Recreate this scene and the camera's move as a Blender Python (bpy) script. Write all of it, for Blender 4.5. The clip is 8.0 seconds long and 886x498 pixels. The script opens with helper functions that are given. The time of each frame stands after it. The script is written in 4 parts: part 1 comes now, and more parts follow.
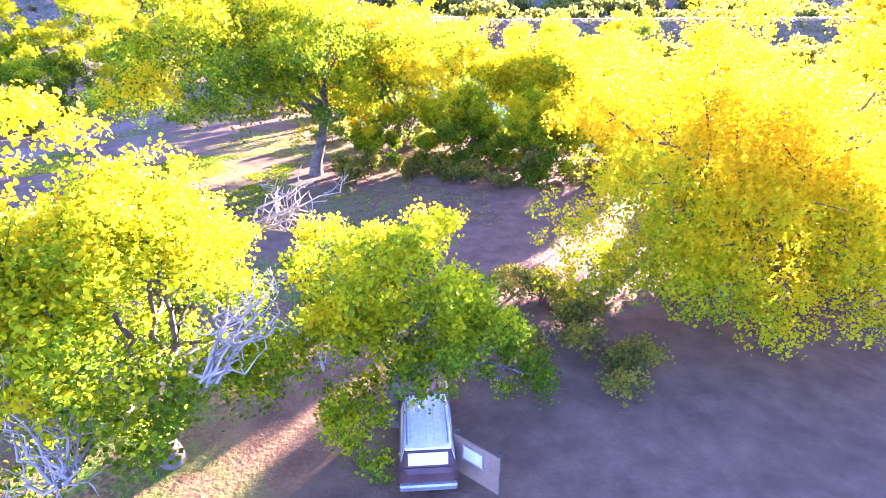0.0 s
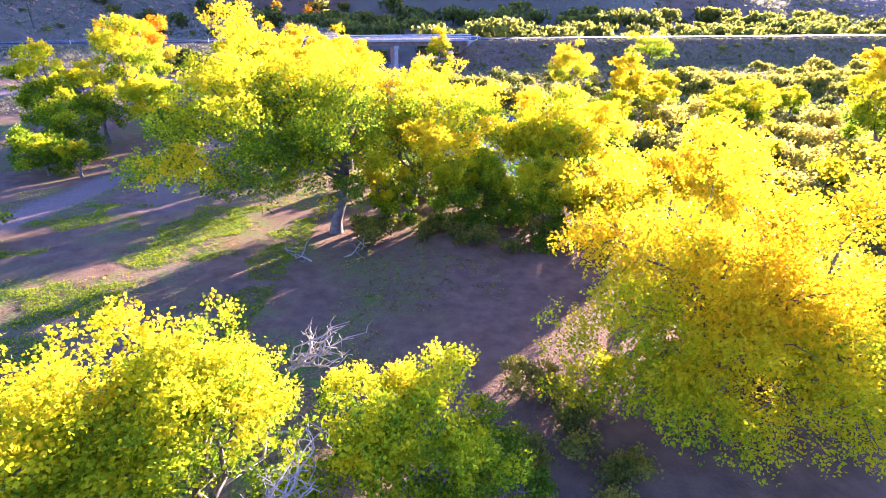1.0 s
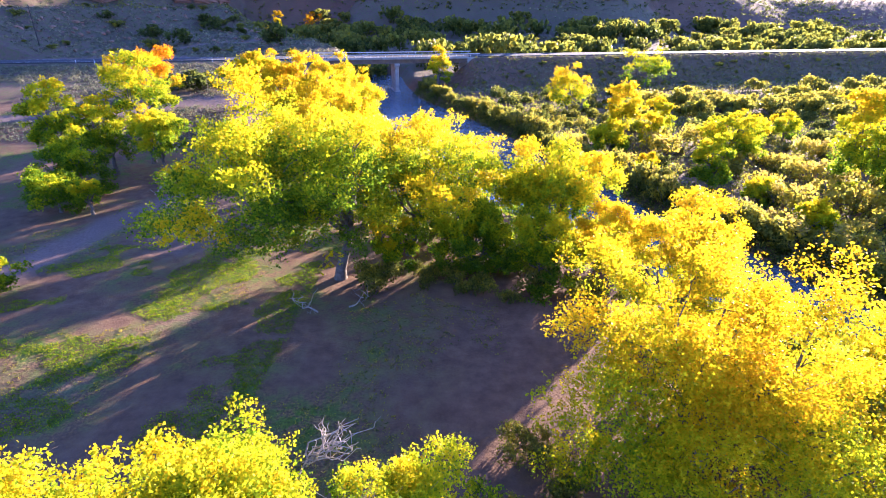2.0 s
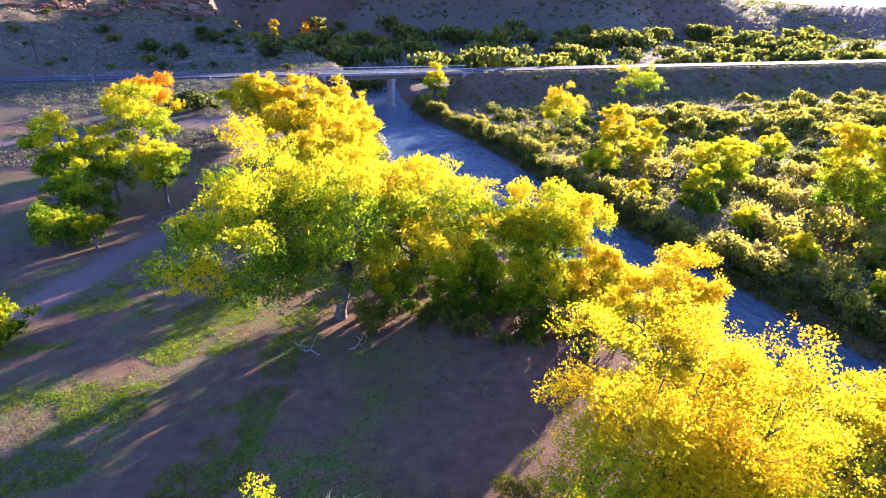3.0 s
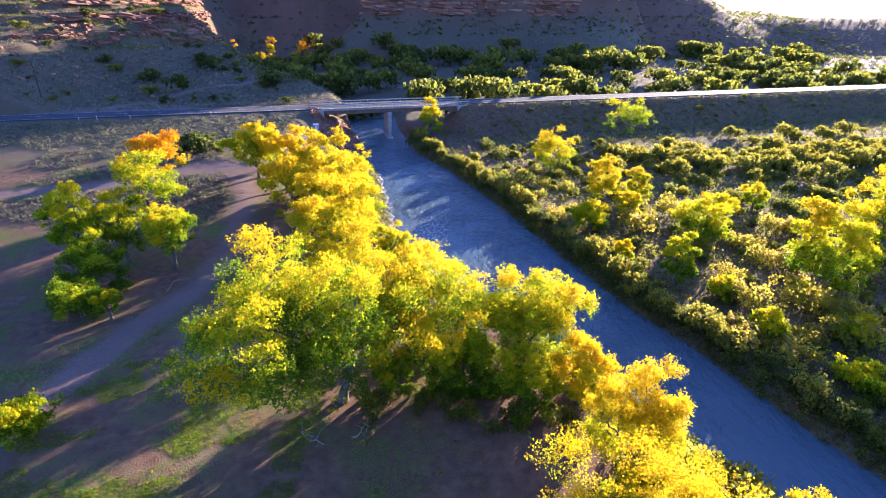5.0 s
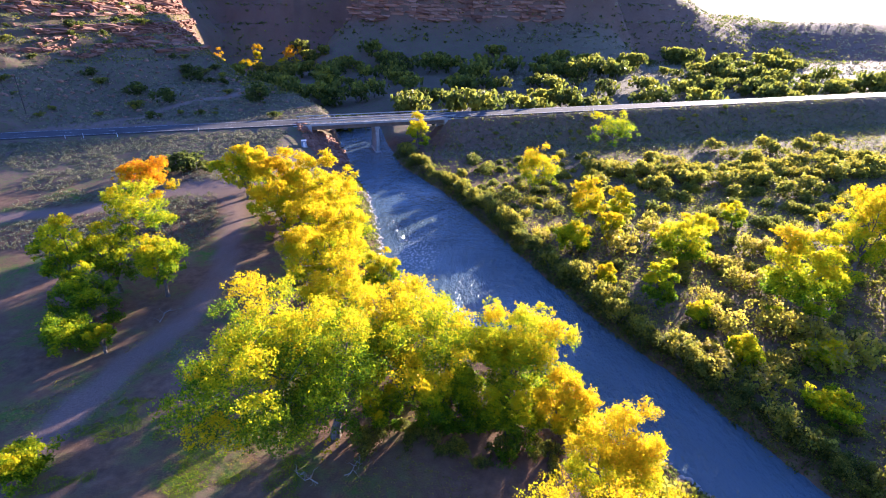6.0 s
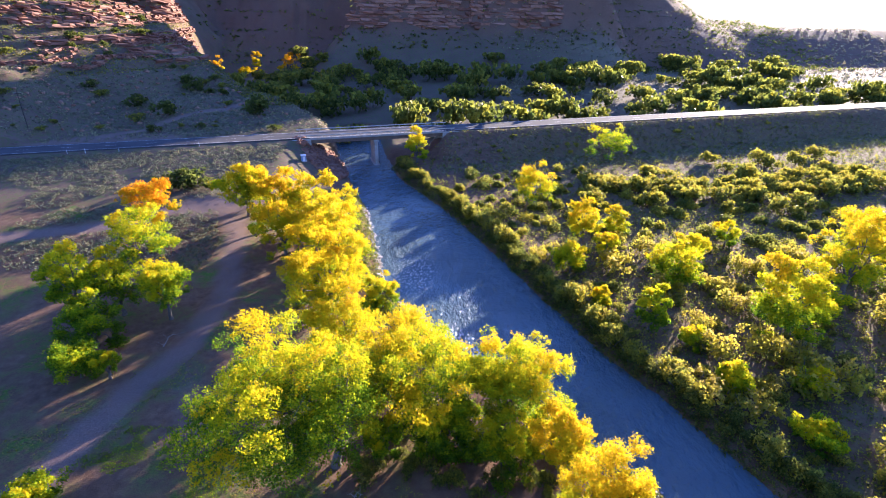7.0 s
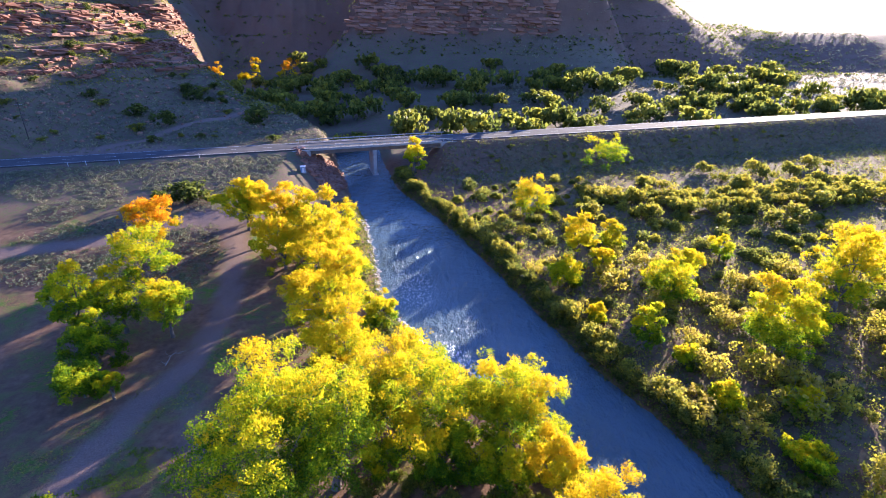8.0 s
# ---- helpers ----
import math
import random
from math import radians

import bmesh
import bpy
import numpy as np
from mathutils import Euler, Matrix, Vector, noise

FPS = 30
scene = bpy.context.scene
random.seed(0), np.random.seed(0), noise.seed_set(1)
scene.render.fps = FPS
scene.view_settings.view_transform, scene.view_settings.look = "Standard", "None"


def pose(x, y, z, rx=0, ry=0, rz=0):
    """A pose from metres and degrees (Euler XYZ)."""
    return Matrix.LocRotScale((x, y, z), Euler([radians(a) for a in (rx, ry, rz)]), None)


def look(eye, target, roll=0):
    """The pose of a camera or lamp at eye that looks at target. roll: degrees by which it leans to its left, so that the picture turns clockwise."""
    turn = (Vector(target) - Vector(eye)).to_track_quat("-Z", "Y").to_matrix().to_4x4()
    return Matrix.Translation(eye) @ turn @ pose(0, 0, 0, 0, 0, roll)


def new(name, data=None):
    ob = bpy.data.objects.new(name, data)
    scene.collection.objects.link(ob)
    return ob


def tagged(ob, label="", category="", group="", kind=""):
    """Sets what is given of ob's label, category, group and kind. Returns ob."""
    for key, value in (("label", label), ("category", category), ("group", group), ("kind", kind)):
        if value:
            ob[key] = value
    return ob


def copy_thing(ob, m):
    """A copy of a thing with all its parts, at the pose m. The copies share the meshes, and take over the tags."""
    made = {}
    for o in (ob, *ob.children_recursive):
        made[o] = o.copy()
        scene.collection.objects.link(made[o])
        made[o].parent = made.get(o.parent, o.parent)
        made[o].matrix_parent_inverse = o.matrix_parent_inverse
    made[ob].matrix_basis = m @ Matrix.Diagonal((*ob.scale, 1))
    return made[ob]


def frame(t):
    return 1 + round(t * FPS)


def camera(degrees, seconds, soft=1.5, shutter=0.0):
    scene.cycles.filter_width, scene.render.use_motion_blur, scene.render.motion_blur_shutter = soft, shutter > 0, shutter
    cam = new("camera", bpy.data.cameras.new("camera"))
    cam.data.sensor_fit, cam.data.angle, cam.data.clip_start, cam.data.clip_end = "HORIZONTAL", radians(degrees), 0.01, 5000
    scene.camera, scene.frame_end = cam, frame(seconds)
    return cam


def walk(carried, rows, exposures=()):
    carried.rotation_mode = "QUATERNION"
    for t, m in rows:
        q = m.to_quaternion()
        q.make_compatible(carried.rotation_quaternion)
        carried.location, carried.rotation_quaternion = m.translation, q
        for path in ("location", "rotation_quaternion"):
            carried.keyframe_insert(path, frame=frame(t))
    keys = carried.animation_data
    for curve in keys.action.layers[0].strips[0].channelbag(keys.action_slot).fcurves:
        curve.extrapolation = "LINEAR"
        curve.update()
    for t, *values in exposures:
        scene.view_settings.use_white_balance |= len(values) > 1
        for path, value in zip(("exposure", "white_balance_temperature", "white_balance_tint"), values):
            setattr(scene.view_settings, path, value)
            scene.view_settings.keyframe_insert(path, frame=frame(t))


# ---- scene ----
cam = camera(80.0, 8.0, soft=0.9)
METRES, EYE, TILT, LEAN, TURN = 40.0, 14.1, -24.7, 0.0, 0.0
ROWS = [
    (0.0, 0.0, 0.0, 0.0, -0.0, -0.0, 0.0),
    (0.5, -0.0015, -0.0324, 0.0698, 0.5, -0.04, -0.43),
    (1.0, -0.0029, -0.0622, 0.136, 1.31, -0.04, -0.92),
    (1.5, -0.0038, -0.0902, 0.1951, 1.32, 0.03, -0.96),
    (3.0, -0.005, -0.1645, 0.3514, 0.91, 0.2, -0.72),
    (3.5, -0.0035, -0.1923, 0.4091, 0.5, 0.22, -0.49),
    (4.0, -0.0019, -0.2221, 0.4729, 0.63, 0.18, -0.58),
    (4.5, -0.0021, -0.2513, 0.5372, 0.75, 0.24, -0.7),
    (6.0, 0.0022, -0.3356, 0.7226, -0.73, 0.05, -0.01),
    (6.5, 0.0027, -0.3589, 0.7741, -1.07, 0.06, 0.12),
    (7.0, 0.0035, -0.3811, 0.8264, -0.89, 0.08, -0.0),
    (7.5, 0.005, -0.4017, 0.8724, -1.03, 0.09, 0.06),
    (8.0, 0.0063, -0.4172, 0.9085, -1.03, 0.1, 0.05),
]
walk(cam, [(t, pose(0, 0, EYE, TILT, LEAN, TURN) @ pose(METRES * x, METRES * y, METRES * z, 90 + pitch, roll, yaw)) for t, x, y, z, yaw, pitch, roll in ROWS],
     exposures=[(0.0, 4.5, 6250, 50), (0.5, 4.0, 6150, 47), (1.0, 3.45, 6050, 42), (1.5, 3.05, 5980, 37), (3.0, 2.72, 5920, 33), (4.5, 2.5, 5870, 29), (6.0, 2.4, 5820, 26), (8.0, 2.38, 5800, 25)])

# ---- light ----
SUN_AZ, SUN_EL = 37.0, 10.5          # degrees from +y towards +x; above the horizon
sun_dir = Vector((math.sin(radians(SUN_AZ)) * math.cos(radians(SUN_EL)), math.cos(radians(SUN_AZ)) * math.cos(radians(SUN_EL)), math.sin(radians(SUN_EL))))
sun = new("sun", bpy.data.lights.new("sun", "SUN"))
sun.data.energy, sun.data.angle, sun.data.color = 5.0, radians(0.6), (1.0, 0.85, 0.62)
sun.matrix_world = look((0, 0, 300), Vector((0, 0, 300)) - sun_dir)
world = bpy.data.worlds.new("sky")
scene.world = world
world.use_nodes = True
wn = world.node_tree
sky = wn.nodes.new("ShaderNodeTexSky")
sky.sky_type, sky.sun_disc = "NISHITA", False
sky.sun_elevation, sky.sun_rotation = radians(SUN_EL), radians(SUN_AZ)
sky.air_density, sky.dust_density, sky.ozone_density = 1.0, 0.3, 4.0
clear = wn.nodes.new("ShaderNodeMix")
clear.data_type, clear.blend_type = "RGBA", "MULTIPLY"
clear.inputs[0].default_value, clear.inputs[7].default_value = 1.0, (0.88, 0.88, 1.2, 1)
wn.links.new(sky.outputs[0], clear.inputs[6])
wn.links.new(clear.outputs[2], wn.nodes["Background"].inputs[0])
wn.nodes["Background"].inputs[1].default_value = 0.095


# ---- materials ----
def material(name):
    m = bpy.data.materials.new(name)
    m.use_nodes = True
    n = m.node_tree
    return m, n, n.nodes["Principled BSDF"]


def node(n, kind, **values):
    made = n.nodes.new(kind)
    for key, value in values.items():
        made.inputs[key.replace("_", " ")].default_value = value
    return made


def noise_tex(n, scale, detail=4.0, rough=0.55, vec=None):
    t = node(n, "ShaderNodeTexNoise", Scale=scale, Detail=detail, Roughness=rough)
    if vec:
        n.links.new(vec, t.inputs["Vector"])
    return t.outputs["Fac"]


def ramp(n, fac, stops):
    r = n.nodes.new("ShaderNodeValToRGB")
    e = r.color_ramp.elements
    while len(e) < len(stops):
        e.new(0.5)
    for slot, (at, col) in zip(e, stops):
        slot.position, slot.color = at, (*col, 1) if len(col) == 3 else col
    n.links.new(fac, r.inputs[0])
    return r.outputs[0]


def mix(n, fac, a, b, mode="MIX"):
    m = n.nodes.new("ShaderNodeMix")
    m.data_type, m.blend_type = "RGBA", mode
    for slot, v in ((0, fac), (6, a), (7, b)):
        if isinstance(v, (int, float)):
            m.inputs[slot].default_value = v
        elif isinstance(v, tuple):
            m.inputs[slot].default_value = (*v, 1)
        else:
            n.links.new(v, m.inputs[slot])
    return m.outputs[2]


def bump(n, b, height, strength, distance):
    made = node(n, "ShaderNodeBump", Strength=strength, Distance=distance)
    n.links.new(height, made.inputs["Height"])
    n.links.new(made.outputs[0], b.inputs["Normal"])


def place(n):
    return n.nodes.new("ShaderNodeTexCoord").outputs["Object"]


def attribute(n, name):
    a = n.nodes.new("ShaderNodeAttribute")
    a.attribute_name = name
    return a.outputs["Fac"]


def simple(name, col, col2, scale, rough=0.8, relief=0.3, depth=0.02, metal=0.0):
    m, n, b = material(name)
    p = place(n)
    f = noise_tex(n, scale, 5.0, 0.6, p)
    g = noise_tex(n, scale * 9, 3.0, 0.6, p)
    c = ramp(n, f, [(0.32, col), (0.68, col2)])
    c = mix(n, 0.35, c, ramp(n, g, [(0.3, (0.35, 0.35, 0.35)), (0.7, (1, 1, 1))]), "MULTIPLY")
    n.links.new(c, b.inputs["Base Color"])
    b.inputs["Roughness"].default_value, b.inputs["Metallic"].default_value = rough, metal
    bump(n, b, g, relief, depth)
    return m


def leaf_material(name, stops, through_light=0.55):
    """Leaves let light through: a diffuse and a translucent side, coloured by the tone of each spray and each leaf's own chance."""
    m, n, b = material(name)
    isl = n.nodes.new("ShaderNodeNewGeometry").outputs["Random Per Island"]
    add = n.nodes.new("ShaderNodeMath")
    add.operation = "MULTIPLY_ADD"
    n.links.new(isl, add.inputs[0])
    add.inputs[1].default_value = 0.22
    n.links.new(attribute(n, "tone"), add.inputs[2])
    c = ramp(n, add.outputs[0], stops)
    n.links.new(c, b.inputs["Base Color"])
    b.inputs["Roughness"].default_value = 0.5
    b.inputs["Specular IOR Level"].default_value = 0.12
    tr = n.nodes.new("ShaderNodeBsdfTranslucent")
    n.links.new(c, tr.inputs[0])
    ms = n.nodes.new("ShaderNodeMixShader")
    ms.inputs[0].default_value = through_light
    n.links.new(b.outputs[0], ms.inputs[1])
    n.links.new(tr.outputs[0], ms.inputs[2])
    n.links.new(ms.outputs[0], n.nodes["Material Output"].inputs[0])
    return m


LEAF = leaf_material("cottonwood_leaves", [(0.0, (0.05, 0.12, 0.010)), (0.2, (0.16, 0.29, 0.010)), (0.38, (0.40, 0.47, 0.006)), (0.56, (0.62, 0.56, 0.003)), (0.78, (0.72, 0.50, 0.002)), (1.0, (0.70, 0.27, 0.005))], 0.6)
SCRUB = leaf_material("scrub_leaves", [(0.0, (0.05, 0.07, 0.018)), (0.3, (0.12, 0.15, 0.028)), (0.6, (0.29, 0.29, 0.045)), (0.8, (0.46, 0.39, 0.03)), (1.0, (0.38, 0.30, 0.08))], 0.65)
SAGE = leaf_material("sage_leaves", [(0.0, (0.09, 0.10, 0.055)), (0.4, (0.17, 0.18, 0.10)), (0.7, (0.29, 0.27, 0.15)), (1.0, (0.38, 0.31, 0.15))], 0.35)
BARK = simple("cottonwood_bark", (0.08, 0.065, 0.05), (0.19, 0.165, 0.14), 2.5, 0.9, 0.8, 0.04)
DEAD = simple("bare_twigs", (0.26, 0.22, 0.18), (0.44, 0.39, 0.33), 3.0, 0.85)
CONCRETE = simple("weathered_concrete", (0.30, 0.28, 0.26), (0.46, 0.43, 0.39), 0.6, 0.85, 0.3)
STEEL = simple("galvanised_steel", (0.42, 0.44, 0.46), (0.58, 0.60, 0.62), 1.5, 0.4, 0.1, 0.005, 0.8)
GIRDER = simple("rusted_steel", (0.12, 0.08, 0.06), (0.22, 0.15, 0.11), 0.8, 0.7, 0.3)
ROCK = simple("red_sandstone", (0.22, 0.095, 0.06), (0.36, 0.20, 0.135), 0.35, 0.92, 0.9, 0.15)


def bed_colours(m):
    """Each slab a little redder, paler or greyer than the next."""
    n = m.node_tree
    b = n.nodes["Principled BSDF"]
    was = b.inputs["Base Color"].links[0].from_socket
    chance = n.nodes.new("ShaderNodeObjectInfo").outputs["Random"]
    n.links.new(mix(n, 1.0, was, ramp(n, chance, [(0.0, (0.62, 0.5, 0.45)), (0.4, (1.0, 0.9, 0.8)), (0.75, (1.25, 1.3, 1.3)), (1.0, (0.85, 0.7, 0.6))]), "MULTIPLY"), b.inputs["Base Color"])


bed_colours(ROCK)
WOOD = simple("weathered_pole_wood", (0.05, 0.04, 0.03), (0.11, 0.09, 0.07), 2.0, 0.9)
PAINT = simple("road_line_paint", (0.62, 0.62, 0.60), (0.80, 0.80, 0.78), 0.8, 0.6, 0.1)
WHITE = simple("white_painted_metal", (0.70, 0.72, 0.73), (0.82, 0.83, 0.83), 0.8, 0.35, 0.05)
BROWN = simple("brown_stained_boards", (0.24, 0.15, 0.10), (0.34, 0.22, 0.15), 1.5, 0.8)
DARK = simple("dark_red_panel", (0.07, 0.03, 0.03), (0.13, 0.06, 0.05), 1.2, 0.5)
RUBBER = simple("black_rubber", (0.015, 0.015, 0.016), (0.03, 0.03, 0.03), 6.0, 0.9)
BLUE = simple("faded_blue_sign_paint", (0.16, 0.27, 0.40), (0.24, 0.36, 0.50), 1.0, 0.6, 0.05)


def asphalt():
    m, n, b = material("worn_asphalt")
    p = place(n)
    f = noise_tex(n, 0.15, 4, 0.6, p)
    g = noise_tex(n, 14.0, 3, 0.7, p)
    c = mix(n, 0.4, ramp(n, f, [(0.3, (0.055, 0.056, 0.06)), (0.7, (0.10, 0.10, 0.10))]), ramp(n, g, [(0.3, (0.4, 0.4, 0.4)), (0.7, (1, 1, 1))]), "MULTIPLY")
    n.links.new(c, b.inputs["Base Color"])
    b.inputs["Roughness"].default_value = 0.9
    b.inputs["Specular IOR Level"].default_value = 0.2
    bump(n, b, g, 0.3, 0.01)
    return m


ASPHALT = asphalt()


def glass():
    m, n, b = material("window_glass")
    b.inputs["Base Color"].default_value = (0.75, 0.80, 0.82, 1)
    b.inputs["Roughness"].default_value = 0.05
    b.inputs["Metallic"].default_value = 0.0
    b.inputs["Specular IOR Level"].default_value = 0.8
    return m


GLASS = glass()


def ground_material():
    m, n, b = material("river_flat_ground")
    p = place(n)
    big, mid, fine = noise_tex(n, 0.09, 5, 0.6, p), noise_tex(n, 0.7, 5, 0.62, p), noise_tex(n, 5.0, 4, 0.65, p)
    soil = ramp(n, mid, [(0.3, (0.12, 0.068, 0.042)), (0.7, (0.235, 0.14, 0.085))])
    litter = ramp(n, fine, [(0.35, (0.07, 0.05, 0.025)), (0.5, (0.18, 0.12, 0.06)), (0.68, (0.36, 0.23, 0.08))])
    grass = ramp(n, fine, [(0.3, (0.03, 0.07, 0.008)), (0.55, (0.07, 0.18, 0.012)), (0.75, (0.16, 0.25, 0.025))])
    cover = mix(n, ramp(n, mid, [(0.42, (0, 0, 0)), (0.58, (1, 1, 1))]), litter, grass)
    dirt = ramp(n, fine, [(0.3, (0.15, 0.10, 0.078)), (0.7, (0.28, 0.195, 0.155))])
    slope = ramp(n, mid, [(0.3, (0.10, 0.066, 0.05)), (0.45, (0.16, 0.11, 0.08)), (0.55, (0.13, 0.12, 0.06)), (0.7, (0.10, 0.115, 0.045))])
    rock = ramp(n, fine, [(0.3, (0.13, 0.062, 0.042)), (0.7, (0.25, 0.135, 0.09))])
    c = mix(n, attribute(n, "green"), soil, cover)
    c = mix(n, attribute(n, "hill"), c, slope)
    straw = ramp(n, mid, [(0.3, (0.15, 0.12, 0.07)), (0.7, (0.27, 0.22, 0.14))])
    c = mix(n, attribute(n, "straw"), c, straw)
    c = mix(n, attribute(n, "rock"), c, rock)
    c = mix(n, attribute(n, "track"), c, dirt)
    c = mix(n, 0.5, c, ramp(n, big, [(0.3, (0.6, 0.6, 0.6)), (0.7, (1, 1, 1))]), "MULTIPLY")
    n.links.new(c, b.inputs["Base Color"])
    b.inputs["Roughness"].default_value = 0.95
    b.inputs["Specular IOR Level"].default_value = 0.2
    bump(n, b, fine, 0.8, 0.12)
    return m


GROUND = ground_material()


def water_material():
    m, n, b = material("river_water")
    p = place(n)
    mp = n.nodes.new("ShaderNodeMapping")
    mp.inputs["Rotation"].default_value = (0, 0, radians(-28))
    mp.inputs["Scale"].default_value = (1.0, 0.55, 1.0)
    n.links.new(p, mp.inputs[0])
    a = noise_tex(n, 0.62, 2, 0.55, mp.outputs[0])
    f = noise_tex(n, 3.2, 3, 0.65, mp.outputs[0])
    g = noise_tex(n, 0.06, 2, 0.5, p)
    h = mix(n, 0.28, a, f)
    h2 = mix(n, 1.0, h, ramp(n, g, [(0.3, (0.35, 0.35, 0.35)), (0.7, (1, 1, 1))]), "MULTIPLY")
    # white flecks: foam on the riffle, and glints painted as the same white
    foam_glint = ramp(n, noise_tex(n, 1.9, 4, 0.7, mp.outputs[0]), [(0.5, (0, 0, 0)), (0.62, (1, 1, 1))])
    c = mix(n, mix(n, 1.0, foam_glint, attribute(n, "riffle_glint"), "MULTIPLY"), (0.085, 0.13, 0.15), (0.75, 0.78, 0.8))
    n.links.new(c, b.inputs["Base Color"])
    b.inputs["Roughness"].default_value = 0.07
    b.inputs["IOR"].default_value = 1.33
    bump(n, b, h2, 1.0, 1.5)
    return m


WATER = water_material()


# ---- the lie of the land ----
def smooth(a, b, v):
    t = np.clip((v - a) / (b - a), 0, 1)
    return t * t * (3 - 2 * t)


def wobble(x, y, size, seed=0.0):
    """A smooth uneven field of about -1 to 1, made of turned waves."""
    s = np.zeros_like(x, dtype=float)
    for k in range(6):
        a = 1.7 * k + seed
        f = (0.7 + 0.45 * k) / size
        s += np.sin(f * (x * math.cos(a) + y * math.sin(a)) * 2 + 3.1 * k + seed) / (1 + 0.6 * k)
    return s / 2.2


RIVER_Y = [-60, 20, 38, 46, 60, 71, 81, 98, 121, 142, 163, 176, 200, 240, 300]
RIVER_L = [62, 40, 30, 24.5, 15.5, 6.0, -3, -11.0, -15.0, -20.0, -27, -30.5, -37.5, -46, -60]
RIVER_R = [86, 54, 43, 38.5, 33.5, 27.5, 24.0, 18.0, 10, 1.5, -9, -13.5, -18.5, -26, -40]
WATER_Z, ROAD_Z, ROAD_SLOPE = -1.0, 10.0, 0.27


def banks(y):
    return np.interp(y, RIVER_Y, RIVER_L), np.interp(y, RIVER_Y, RIVER_R)


def road_off(x, y):
    """Metres from the road's middle line, positive beyond it."""
    return (y - 195.0 - ROAD_SLOPE * x) / math.hypot(1, ROAD_SLOPE)


TRACK = [(-140, 98), (-99, 108), (-76, 116), (-62, 128), (-52, 128), (-45, 112), (-40, 89), (-40, 72), (-44, 58), (-46, 45), (-47, 20), (-48, -40)]
TRACK2 = [(-29, 27), (-26.4, 33.6), (-25.6, 36), (-24.2, 42.6), (-25.5, 48), (-33, 57), (-39, 66)]
HILL_TRACK = [(-112, 178), (-104, 190), (-96, 206), (-86, 222), (-76, 236), (-66, 240)]


def near_line(x, y, pts):
    best = np.full_like(x, 1e9, dtype=float)
    for (ax, ay), (bx, by) in zip(pts, pts[1:]):
        t = np.clip(((x - ax) * (bx - ax) + (y - ay) * (by - ay)) / ((bx - ax) ** 2 + (by - ay) ** 2), 0, 1)
        best = np.minimum(best, np.hypot(x - ax - t * (bx - ax), y - ay - t * (by - ay)))
    return best


